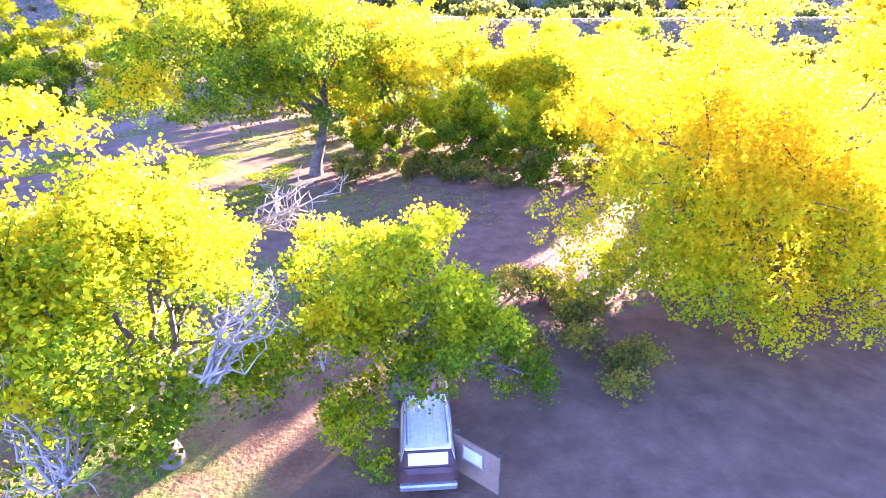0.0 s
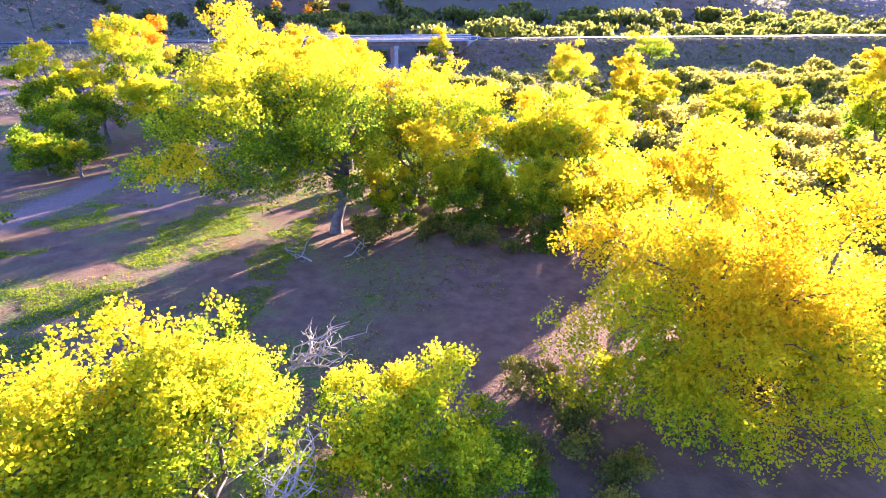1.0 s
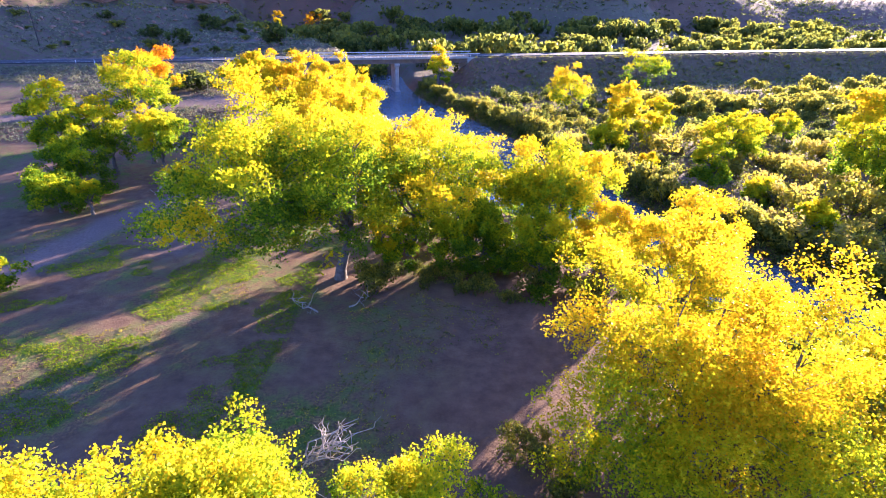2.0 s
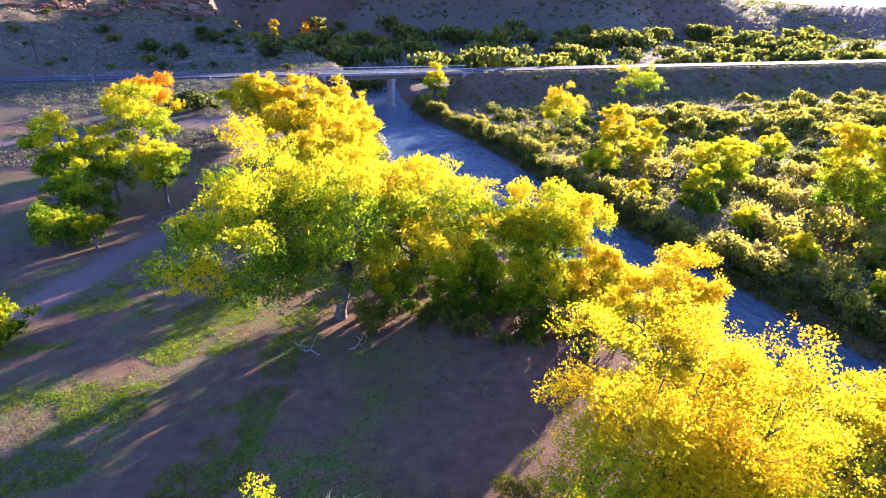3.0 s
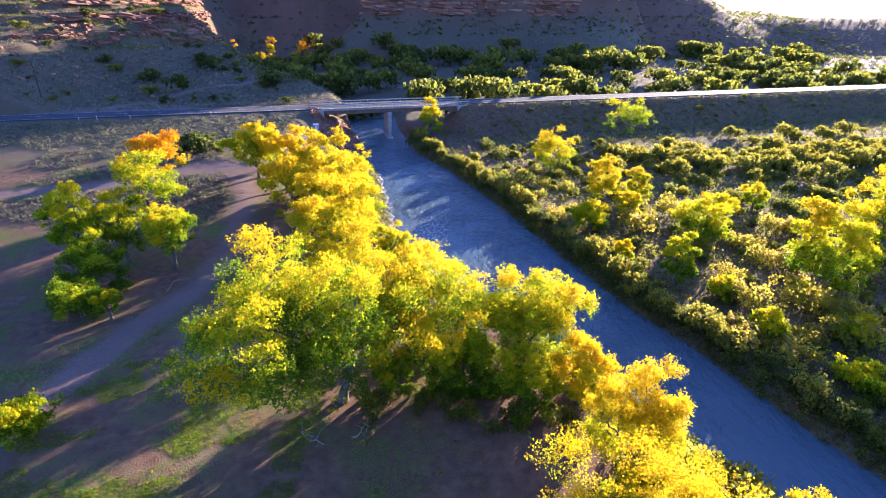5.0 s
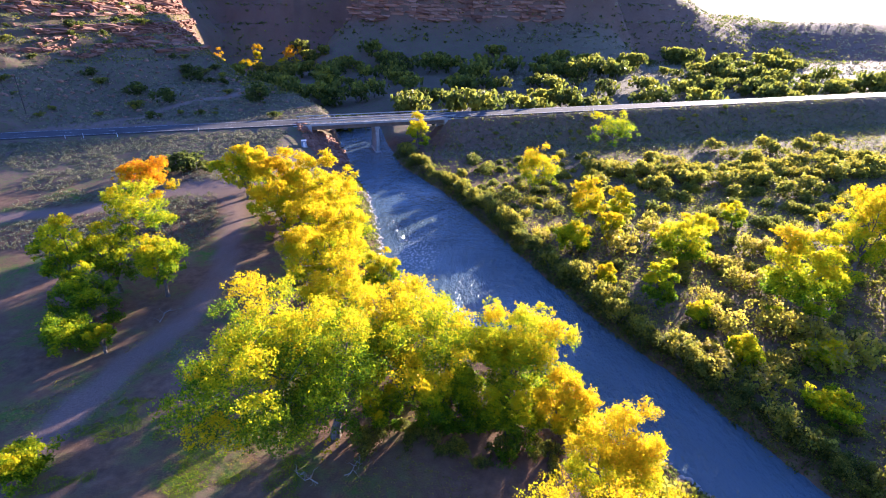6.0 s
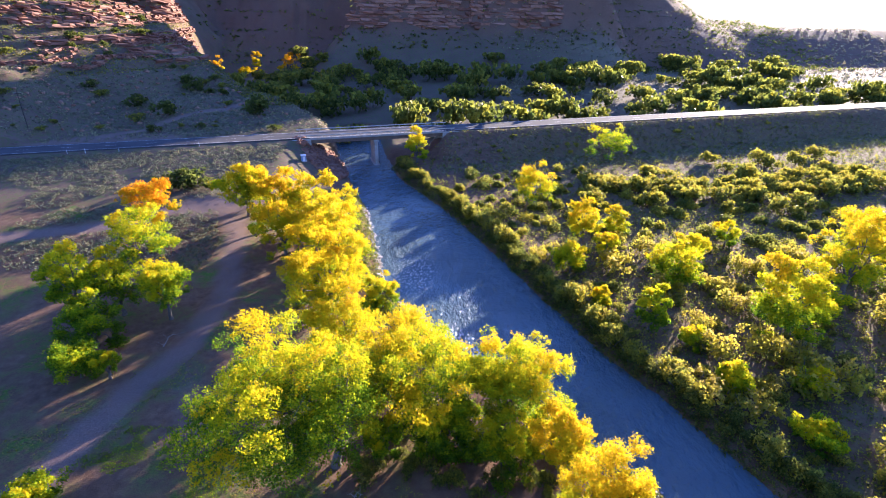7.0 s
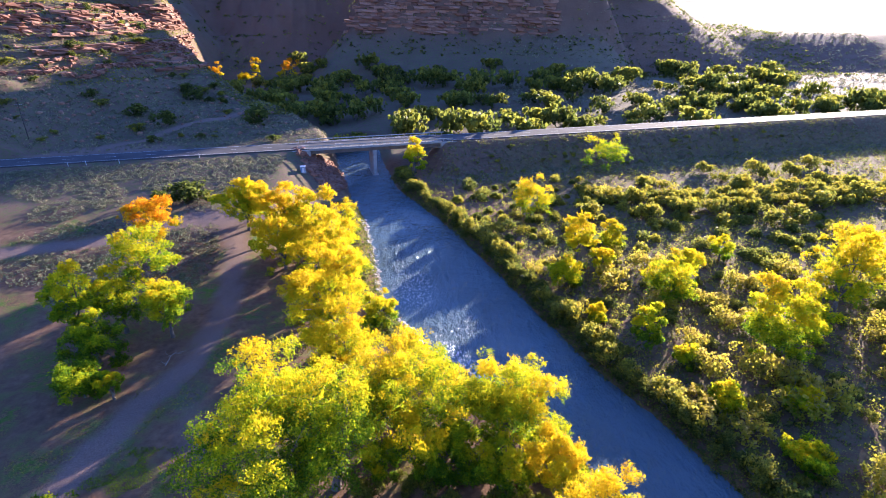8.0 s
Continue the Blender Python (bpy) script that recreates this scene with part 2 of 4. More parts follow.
def height(x, y):
    x, y = np.asarray(x, float), np.asarray(y, float)
    d = road_off(x, y)
    # the flat beside the river, with low hummocks
    z = 0.18 * wobble(x, y, 9.0) + 0.1 * wobble(x, y, 3.0, 2.0)
    # rise towards the road on the left, and flats beyond the road
    left = smooth(-28, -50, x)
    z = z + left * 9.2 * np.clip((d + 95) / 88, 0, 1) ** 1.2 * smooth(30, 6, d) + 1.5 * smooth(-60, -20, d) * (1 - left)
    z = z + smooth(0, 160, d) * 7.0
    # the road's bank
    ends = np.maximum(np.minimum(x + 44.5, 5.0 - x), 0)
    z = np.maximum(z, ROAD_Z - 0.35 - np.maximum(np.abs(d) - 6.5, 0) * 0.55 - ends * 1.0)
    # hill beyond the road, its crest running back from the bridge
    east = (x + 36 + 0.891 * (y - 192) - 10 * np.sin(math.pi * np.clip((y - 195) / 98, 0, 1))) / 1.34
    east = east + 2.6 * smooth(225, 270, y) * (wobble(x, y, 11.0, 2.2) + 0.4 * wobble(x, y, 4.0, 5.2))
    dd = np.maximum(d - 6.5, 0)
    h = 9.6 + 0.065 * dd + 0.45 * np.maximum(-x - 128 + 33 * smooth(200, 283, y), 0) + 2.0 * smooth(5, 30, dd) * wobble(x, y, 30.0, 1.0) + 0.8 * smooth(5, 20, dd) * wobble(x, y, 9.0, 4.0)
    step = 4.6
    hs = h + 1.2 * wobble(x, y, 26.0, 2.5)
    q = np.floor(hs / step) * step + step * smooth(0.66, 0.95, (hs / step) % 1.0) - (hs - h)
    h = h + (q - h) * 0.9 * smooth(20, 28, h) * np.clip(0.65 + 0.6 * wobble(x, y, 18.0, 3.3), 0, 1)
    # bedded cliff across the head of the slope
    back = np.clip((y - 322 - 0.35 * (x + 150) + 2.5 * wobble(x, y, 12.0, 1.3)) / 10.0, 0, 1)
    bed = np.floor(back * 6) / 6 + smooth(0.7, 1.0, (back * 6) % 1.0) / 6
    h = h + 20 * np.where(back >= 1, 1.0, bed) * smooth(-143, -157, x)
    h = np.minimum(h, 95 + 0.1 * h)
    hill = np.where(east < 0, h, h - 1.1 * east)
    z = np.where(d > 6, np.maximum(z, hill), z)
    # mountain at the back, lower towards the sun
    foot = 408 + 0.1 * x + 12 * wobble(x, y * 0.3, 120.0, 3.0)
    m = np.maximum(y - foot, 0)
    crest = 16 + (24 - 15 * smooth(0, -35, x) + 52 * smooth(52, 78, x) * smooth(230, 140, m)) * smooth(280, 140, x) + 48 * smooth(-130, -165, x - 0.754 * (y - 384))
    rough = wobble(x, y * 0.45, 45.0, 5.0) + 0.7 * np.abs(wobble(x, y * 0.5, 20.0, 7.0)) + 0.3 * wobble(x, y, 8.0, 8.0)
    mz = crest * (0.35 * smooth(0, 110, m) + 0.65 * np.minimum(m / 100, 1)) + 0.08 * m + np.minimum(m * 0.14, 8) * rough * smooth(20, 70, crest) + 60 * smooth(260, 480, m) * smooth(160, 60, x)
    s2 = 13.0
    q2 = np.floor(mz / s2) * s2 + s2 * smooth(0.5, 0.9, (mz / s2) % 1.0)
    mz = mz + (q2 - mz) * 0.85 * smooth(18, 30, mz) * smooth(40, 60, crest)
    z = z + mz * (1 - 0.3 * smooth(110, 70, x) * smooth(-60, -40, x))
    # red butte at the mouth of the side valley: a slope of rubble below stepped beds
    side = x - np.interp(y, [380, 417, 460, 520, 700], [-72, -68, -36, 10, 160]) + 2.5 * wobble(x, y, 14.0, 4.4)
    face = np.clip((y - 419 + 3.0 * wobble(x, y * 0.4, 16.0, 6.1)) / 20.0, 0, 1)
    beds = np.floor(face * 7) / 7 + smooth(0.6, 1.0, (face * 7) % 1.0) / 7
    rubble = 7 + 29 * np.clip((y - 352) / 66, 0, 1) ** 1.3 + 1.2 * wobble(x, y, 13.0, 1.9) * smooth(352, 380, y)
    butte = (rubble + 41 * np.where(face >= 1, 1.0, beds) * smooth(-7, 5, side)) * smooth(-30, 4, side) * smooth(175, 115, x) * smooth(500, 455, y)
    z = np.where(y > 350, np.maximum(z, butte), z)
    # ground falls to the river bed
    l, r = banks(y)
    inside = np.minimum(x - l, r - x) + 0.5 * wobble(x, y, 4.0, 6.0) - 40 * smooth(232, 250, y)
    bed = -1.0 - 0.9 * smooth(-0.3, 3.0, inside)
    bank = smooth(-3.2, 0.2, inside)
    z = np.where(inside > -3.2, z * (1 - bank) + bed * bank, z)
    return z


def axis_steps(a, b, fine, grow, far):
    mid = list(np.arange(a, b + 0.01, fine))
    s, lo, hi = fine, a, b
    left, right = [], []
    while hi < far[1] or lo > far[0]:
        s *= grow
        if hi < far[1]:
            hi += s
            right.append(hi)
        if lo > far[0]:
            lo -= s
            left.append(lo)
    return np.array(left[::-1] + mid + right)


def grid_mesh(name, xs, ys, z):
    nx, ny = len(xs), len(ys)
    gx, gy = np.meshgrid(xs, ys)
    co = np.stack([gx, gy, z], -1).reshape(-1, 3)
    i = np.arange(nx * ny).reshape(ny, nx)
    q = np.stack([i[:-1, :-1], i[:-1, 1:], i[1:, 1:], i[1:, :-1]], -1).reshape(-1, 4)
    return mesh_from(name, co, q)


def mesh_from(name, co, faces):
    """A mesh from an array of places and an array of faces that all have as many corners."""
    me = bpy.data.meshes.new(name)
    co, faces = np.asarray(co, np.float32), np.asarray(faces, np.int32)
    k = faces.shape[1]
    me.vertices.add(len(co))
    me.vertices.foreach_set("co", co.ravel())
    me.loops.add(faces.size)
    me.loops.foreach_set("vertex_index", faces.ravel())
    me.polygons.add(len(faces))
    me.polygons.foreach_set("loop_start", np.arange(len(faces), dtype=np.int32) * k)
    me.update(calc_edges=True)
    return me


def field(me, name, values):
    me.attributes.new(name, "FLOAT", "POINT").data.foreach_set("value", np.asarray(values, np.float32).ravel())


def shade_smooth(me):
    me.polygons.foreach_set("use_smooth", np.ones(len(me.polygons), dtype=bool))


xs = axis_steps(-226, 100, 1.6, 1.09, (-3500, 3500))
ys = axis_steps(-6, 345, 1.6, 1.05, (-900, 4200))
gx, gy = np.meshgrid(xs, ys)
gz = height(gx, gy)
me = grid_mesh("ground", xs, ys, gz)
shade_smooth(me)
gd = road_off(gx, gy)
track = np.maximum(smooth(3.4, 1.6, near_line(gx, gy, TRACK) + 0.8 * wobble(gx, gy, 5.0)), 0.5 * smooth(2.6, 0.0, near_line(gx, gy, TRACK2) + 2.2 * wobble(gx, gy, 3.4) + 0.9 * wobble(gx, gy, 1.6, 2.0)))
track = np.maximum(track, smooth(9, 5, np.hypot((gx + 56) / 1.4, gy - 128)))
track = np.maximum(track, smooth(11, 7, np.abs(gd - 6) + 3 * smooth(-95, -80, gx) * 4 + smooth(-120, -135, gx) * 12))
track = np.maximum(track, smooth(3, 1.5, near_line(gx, gy, HILL_TRACK) + 0.6 * wobble(gx, gy, 6.0)))
field(me, "track", np.clip(track, 0, 1))
field(me, "green", np.clip(0.22 + 0.7 * wobble(gx, gy, 5.0, 9.0) + 0.5 * wobble(gx, gy, 2.2, 4.0) + 0.1 * smooth(75, 60, gy), 0, 0.9) * smooth(-15, -45, gd) * smooth(-115, -75, gx + 0.4 * gy - 20) * smooth(4, -12, gx) + 0.25 * smooth(20, 30, gx) * smooth(0, -20, gd))
field(me, "hill", np.maximum(smooth(-50, -30, gd) * smooth(-30, -45, gx), smooth(4, 12, gd)))
field(me, "straw", smooth(60, 160, gx) * smooth(12, 60, gd))
dz = np.gradient(gz, ys, axis=0) ** 2 + np.gradient(gz, xs, axis=1) ** 2
field(me, "rock", np.maximum(0.35 * smooth(0.75, 1.5, np.sqrt(dz)) * smooth(8, 14, gd), 0.75 * smooth(395, 430, gy)))
me.materials.append(GROUND)
tagged(new("ground", me), "dry river flat of brown earth, grass and fallen leaves rising to red hills", "ground", kind="structure")

# river, a little lower than the flat
wy = np.arange(-60, 250, 1.5)
wl, wr = banks(wy)
u = np.linspace(-0.25, 1.25, 28)
co = np.stack([wl[:, None] + (wr - wl)[:, None] * u, np.repeat(wy[:, None], 28, 1), np.full((len(wy), 28), WATER_Z)], -1).reshape(-1, 3)
i = np.arange(len(wy) * 28).reshape(len(wy), 28)
me = mesh_from("water", co, np.stack([i[:-1, :-1], i[:-1, 1:], i[1:, 1:], i[1:, :-1]], -1).reshape(-1, 4))
wx, wyy = co[:, 0], co[:, 1]
# bank riffle first; the second patch paints pale glints midstream
field(me, "riffle_glint", 0.9 * smooth(3.2, 0.5, near_line(wx, wyy, [(20, 40), (16.5, 56), (8, 68), (2.5, 78)])) + 0.45 * smooth(7, 1, np.hypot(wx + 4, (wyy - 100) / 2)))
me.materials.append(WATER)
tagged(new("water", me), "rippled blue river water flowing between wooded banks", "river", kind="structure")


# ---- makers ----
def part(name, me_or_bm, mat, parent=None, label="", at=None):
    """One mesh object under a thing, or at top level where no parent is given."""
    if isinstance(me_or_bm, bmesh.types.BMesh):
        me = bpy.data.meshes.new(name)
        me_or_bm.to_mesh(me)
        me_or_bm.free()
    else:
        me = me_or_bm
    if mat and not me.materials:
        me.materials.append(mat)
    ob = new(name, me)
    if parent:
        ob.parent = parent
    if at is not None:
        ob.matrix_basis = at
    if label:
        ob["label"] = label
    return ob


def thing(name, at, label, category, group=""):
    ob = new(name)
    ob.empty_display_size = 0.3
    ob.matrix_basis = at if isinstance(at, Matrix) else Matrix.Translation(at)
    return tagged(ob, label, category, group)


def add_box(bm, size, at=(0, 0, 0), turn=(0, 0, 0), edge=0.0):
    m = pose(*at, *turn) @ Matrix.Diagonal((*size, 1))
    got = bmesh.ops.create_cube(bm, size=1.0, matrix=m)
    if edge:
        es = list({e for v in got["verts"] for e in v.link_edges})
        bmesh.ops.bevel(bm, geom=es, offset=edge, segments=1, affect="EDGES", profile=0.5)
    return bm


def box(size, at=(0, 0, 0), turn=(0, 0, 0), edge=0.0):
    return add_box(bmesh.new(), size, at, turn, edge)


def tube(bits, path, radii, sides=6):
    """Adds a tapered tube along a path to bits, a list of (places, quads)."""
    path, radii = np.asarray(path, float), np.asarray(radii, float)
    d = np.gradient(path, axis=0)
    d /= np.linalg.norm(d, axis=1)[:, None] + 1e-9
    ref = np.where(np.abs(d[:, 2:3]) > 0.9, np.array([[1.0, 0, 0]]), np.array([[0, 0, 1.0]]))
    a = np.cross(d, ref)
    a /= np.linalg.norm(a, axis=1)[:, None] + 1e-9
    b = np.cross(d, a)
    t = np.linspace(0, 2 * math.pi, sides, endpoint=False)
    ring = path[:, None] + radii[:, None, None] * (np.cos(t)[None, :, None] * a[:, None] + np.sin(t)[None, :, None] * b[:, None])
    n = len(path)
    i = np.arange(n * sides).reshape(n, sides)
    j = np.roll(i, -1, axis=1)
    bits.append((ring.reshape(-1, 3), np.stack([i[:-1], j[:-1], j[1:], i[1:]], -1).reshape(-1, 4)))


def bits_mesh(name, bits):
    co, fa, n = [], [], 0
    for c, f in bits:
        co.append(c)
        fa.append(f + n)
        n += len(c)
    me = mesh_from(name, np.concatenate(co), np.concatenate(fa))
    shade_smooth(me)
    return me


def bent(rng, a, b, n=6, sag=0.12):
    """A wavering path from a to b."""
    a, b = np.asarray(a, float), np.asarray(b, float)
    t = np.linspace(0, 1, n)[:, None]
    size = np.linalg.norm(b - a)
    p = a + (b - a) * t + rng.normal(0, sag * size / 3, (n, 3)) * np.sin(t * math.pi)
    p[:, 2] += np.sin(t[:, 0] * math.pi) * size * 0.05
    return p


def leaves_mesh(name, rng, at, size, tone, up=0.35):
    """Folded leaves, two triangles each, at the given places."""
    n = len(at)
    d = rng.normal(0, 1, (n, 3))
    d /= np.linalg.norm(d, axis=1)[:, None]
    e = rng.normal(0, 1, (n, 3))
    e[:, 2] -= up
    a = np.cross(d, e)
    a /= np.linalg.norm(a, axis=1)[:, None] + 1e-9
    s = (size * rng.uniform(0.6, 1.35, n))[:, None]
    c = np.cross(a, d)
    p0, p2 = at - d * s * 0.55, at + d * s * 0.6
    p1, p3 = at + a * s * 0.48 + c * s * 0.12, at - a * s * 0.48 + c * s * 0.12
    co = np.stack([p0, p1, p2, p3], 1).reshape(-1, 3)
    k = np.arange(n)[:, None] * 4
    me = mesh_from(name, co, np.concatenate([k + [0, 1, 2], k + [0, 2, 3]], 1).reshape(-1, 3))
    field(me, "tone", np.repeat(tone, 4))
    return me


def crown_places(rng, clumps, count, spray=0.2, per=5, tuft=1.0):
    """Leaf places: the clumps' skins carry tufts, and the tufts carry sprays. Gives the places, the clump of each and the way outwards."""
    tc, tr, tk, td = [], [], [], []
    for i, (cx, cy, cz, cr) in enumerate(clumps):
        n = int(np.clip(9 * (cr / tuft) ** 2, 7, 60))
        d = rng.normal(0, 1, (n, 3))
        d[:, 2] += 0.35
        d /= np.linalg.norm(d, axis=1)[:, None]
        rad = cr * rng.uniform(0.45, 1.05, n) * (1 + 0.15 * np.sin(5 * d[:, 0] + i))
        tc.append(np.array([cx, cy, cz]) + d * rad[:, None] * [1.1, 1.1, 0.72])
        tr.append(np.clip(rng.uniform(0.26, 0.5, n) * cr, 0.3 * tuft, 0.95 * tuft))
        tk.append(np.full(n, i))
        td.append(d)
    tc, tr, tk, td = np.concatenate(tc), np.concatenate(tr), np.concatenate(tk), np.concatenate(td)
    sprays = count // per
    k = rng.choice(len(tc), sprays, p=tr ** 2 / (tr ** 2).sum())
    d = rng.normal(0, 1, (sprays, 3))
    d[:, 2] += 0.25
    d /= np.linalg.norm(d, axis=1)[:, None]
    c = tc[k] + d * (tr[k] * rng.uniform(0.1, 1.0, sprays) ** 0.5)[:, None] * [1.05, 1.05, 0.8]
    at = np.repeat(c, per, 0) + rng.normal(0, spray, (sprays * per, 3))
    # upper sprays of a tuft are toned brighter, as if lit from above
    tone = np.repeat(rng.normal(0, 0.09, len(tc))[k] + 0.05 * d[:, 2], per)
    return at, np.repeat(tk[k], per), np.repeat(td[k], per, 0), tone


def tree(label, x, y, top, r, tones, seed, leaves=12000, leaf=0.34, low=0.3, lobes=16, lean=(0, 0), foot=None, name="cottonwood_tree", group="cottonwoods by the river", bare=0, extra=(), mat=None, spray=0.15, skirt=1.8, gold=(), fork_at=None):
    """A cottonwood: a leaning trunk, limbs that fork to the clumps, and a ragged crown. tones: the spread of leaf colour, 0 green, 0.5 yellow, 1 orange."""
    rng = np.random.default_rng(seed)
    fx, fy = foot if foot else (x - lean[0], y - lean[1])
    z0 = float(height(fx, fy))
    base = np.array([fx, fy, z0 - 0.2])
    tall = top - z0
    mid = np.array([x, y, z0 + tall * (low + (1 - low) * 0.5)])
    half = tall * (1 - low) * 0.5
    # clumps, over the crown's skin and a few inside
    g = np.arange(lobes) + 0.5
    ph, th = np.arccos(1 - skirt * g / lobes), math.pi * (1 + 5 ** 0.5) * g + seed
    wide = np.sin(ph) ** np.where(ph > math.pi / 2, 0.35, 0.9)
    dirs = np.stack([np.cos(th) * wide, np.sin(th) * wide, np.cos(ph)], -1)
    lobes_r = (0.13, 0.25) if r > 7 else (0.15, 0.29)
    size = rng.uniform(*lobes_r, lobes) * r
    keep = np.stack([r - size * 0.75, r - size * 0.75, half - size * 0.6], -1)
    c = mid + dirs * np.maximum(keep, 0.2 * r) * (rng.uniform(0.45, 1.18, (lobes, 1)) if r > 7 else rng.uniform(0.45, 1.06, (lobes, 1))) + rng.normal(0, 0.06 * r, (lobes, 3))
    c[:, 2] = np.minimum(c[:, 2], top - size * 0.75)
    clumps = np.concatenate([c, size[:, None]], 1)
    inner = np.concatenate([mid + rng.normal(0, 0.28, (max(3, lobes // 5), 3)) * [r, r, half], np.full((max(3, lobes // 5), 1), 0.2 * r)], 1)
    clumps = np.concatenate([clumps, inner] + ([np.asarray(extra, float)] if len(extra) else []) + ([np.asarray(gold, float)] if len(gold) else []))
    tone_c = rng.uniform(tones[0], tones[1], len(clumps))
    # tops turn first; the steep rise also paints the crown's shaded lower side
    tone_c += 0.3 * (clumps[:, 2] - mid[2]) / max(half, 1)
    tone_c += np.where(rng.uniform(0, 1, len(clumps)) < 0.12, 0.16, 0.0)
    if len(gold):
        tone_c[-len(gold):] = rng.uniform(0.5, 0.72, len(gold))
    ob = thing(name, base, label, "tree", group)
    # trunk and limbs
    fork = base + (mid - base) * [0.55, 0.55, 0.42] + [0, 0, 0.02 * tall]
    if fork_at:
        fork = np.array([fork_at[0], fork_at[1], z0 + fork_at[2]])
    rad = 0.022 * r + 0.10 + 0.004 * tall
    bits = []
    pts = bent(rng, base, fork, 6, 0.1)
    tube(bits, pts - base, np.linspace(rad * 1.35, rad * 0.85, 6) * np.array([1.35, 1.05, 1, 1, 1, 1]), 9)
    part("trunk", bits_mesh("trunk", bits), BARK, ob)
    order = np.argsort(-clumps[:, 3])[: min(len(clumps), 24 if r > 8 else 14)]
    for j, group_k in enumerate(np.array_split(order[np.argsort(np.arctan2(clumps[order, 1] - y, clumps[order, 0] - x))], max(3, min(6, len(order) // 3)))):
        bits = []
        aim = clumps[group_k, :3].mean(0)
        knee = fork + (aim - fork) * rng.uniform(0.4, 0.55)
        start = pts[-1] - [0, 0, 0.04 * tall * rng.uniform(0, 1)]
        limb = bent(rng, start, knee, 6, 0.18)
        tube(bits, limb - base, np.linspace(rad * 0.62, rad * 0.36, 6), 7)
        for q in group_k:
            tip = clumps[q, :3] + [0, 0, clumps[q, 3] * 0.3]
            br = bent(rng, limb[-1], tip, 6, 0.22)
            tube(bits, br - base, np.linspace(rad * 0.34, rad * 0.07, 6), 5)
            for _ in range(3):
                s = br[rng.integers(2, 5)]
                e = s + rng.normal(0, 0.6, 3) * clumps[q, 3] + [0, 0, 0.2 * clumps[q, 3]]
                tube(bits, bent(rng, s, e, 4, 0.2) - base, np.linspace(rad * 0.14, rad * 0.03, 4), 4)
        part("limb", bits_mesh("limb", bits), BARK, ob)
    for s0 in np.asarray(bare or np.zeros((0, 5)), float):
        bits = []
        for _ in range(14):
            e = s0[:3] + np.array([s0[3], s0[4], 0.4]) * rng.uniform(0.5, 1.5) + rng.normal(0, 0.6, 3)
            w = bent(rng, s0[:3] + rng.normal(0, 0.1, 3), e, 6, 0.3)
            tube(bits, w - base, np.linspace(0.05, 0.015, 6), 4)
            for _ in range(4):
                s = w[rng.integers(2, 6)]
                tube(bits, bent(rng, s, s + rng.normal(0, 0.35, 3) + [0, 0, 0.45], 4, 0.3) - base, np.linspace(0.025, 0.01, 4), 3)
        tube(bits, bent(rng, fork, s0[:3], 7, 0.2) - base, np.linspace(0.11, 0.05, 7), 5)
        part("bare_branch", bits_mesh("bare_branch", bits), DEAD, ob, "leafless grey branch")
    at, k, d, tt = crown_places(rng, clumps, leaves, spray, 5, max(0.5, min(1.0, 0.13 * r)))
    # upturned leaves toned brighter, a lit top put into the colour
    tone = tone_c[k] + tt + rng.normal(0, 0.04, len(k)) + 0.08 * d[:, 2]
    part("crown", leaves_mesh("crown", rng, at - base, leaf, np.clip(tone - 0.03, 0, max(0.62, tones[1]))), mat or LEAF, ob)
    return ob


def bush_mesh(rng, r, h, leaves, leaf, tones, lobes=7):
    c = np.stack([rng.normal(0, 0.42 * r, lobes), rng.normal(0, 0.42 * r, lobes), rng.uniform(0.25, 0.75, lobes) * h, rng.uniform(0.35, 0.55, lobes) * min(r, h)], -1)
    at, k, d, tt = crown_places(rng, c, leaves, 0.05 * r + 0.05, 5, max(0.3, 0.3 * r))
    at[:, 2] = np.abs(at[:, 2])
    # upturned sprays are toned paler, painting bright lit tops on the bush
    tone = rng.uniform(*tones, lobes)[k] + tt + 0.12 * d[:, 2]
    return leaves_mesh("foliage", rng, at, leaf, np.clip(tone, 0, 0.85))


def bush(label, category, name, r, h, leaves, leaf, tones, seed, group, mat=None):
    """A shrub at the origin: stems from the ground and a ragged crown."""
    rng = np.random.default_rng(seed)
    ob = thing(name, (0, 0, 0), label, category, group)
    bits = []
    for _ in range(5):
        e = np.array([rng.normal(0, 0.5 * r), rng.normal(0, 0.5 * r), h * rng.uniform(0.6, 0.95)])
        tube(bits, bent(rng, (rng.normal(0, 0.1), rng.normal(0, 0.1), -0.25), e, 5, 0.2), np.linspace(0.06, 0.015, 5), 4)
    part("woody_base", bits_mesh("woody_base", bits), BARK, ob)
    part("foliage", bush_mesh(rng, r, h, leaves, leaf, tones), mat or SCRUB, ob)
    return ob


# ---- road and bridge ----
RA = math.degrees(math.atan(ROAD_SLOPE))
ROAD_M = pose(0, 195.0, ROAD_Z, 0, 0, RA)


def strip(name, x0, x1, y0, y1, z, mat, thick=0.05, step=6.0):
    bm = bmesh.new()
    n = max(2, int((x1 - x0) / step))
    for k in range(n):
        a, b = x0 + (x1 - x0) * k / n, x0 + (x1 - x0) * (k + 1) / n
        lo = [bm.verts.new((a, y0, z - thick)), bm.verts.new((b, y0, z - thick)), bm.verts.new((b, y1, z - thick)), bm.verts.new((a, y1, z - thick))]
        hi = [bm.verts.new((v.co.x, v.co.y, z)) for v in lo]
        bm.faces.new(hi)
        for p in range(4):
            bm.faces.new((lo[p], lo[(p + 1) % 4], hi[(p + 1) % 4], hi[p]))
    bmesh.ops.remove_doubles(bm, verts=bm.verts, dist=1e-4)
    return bm


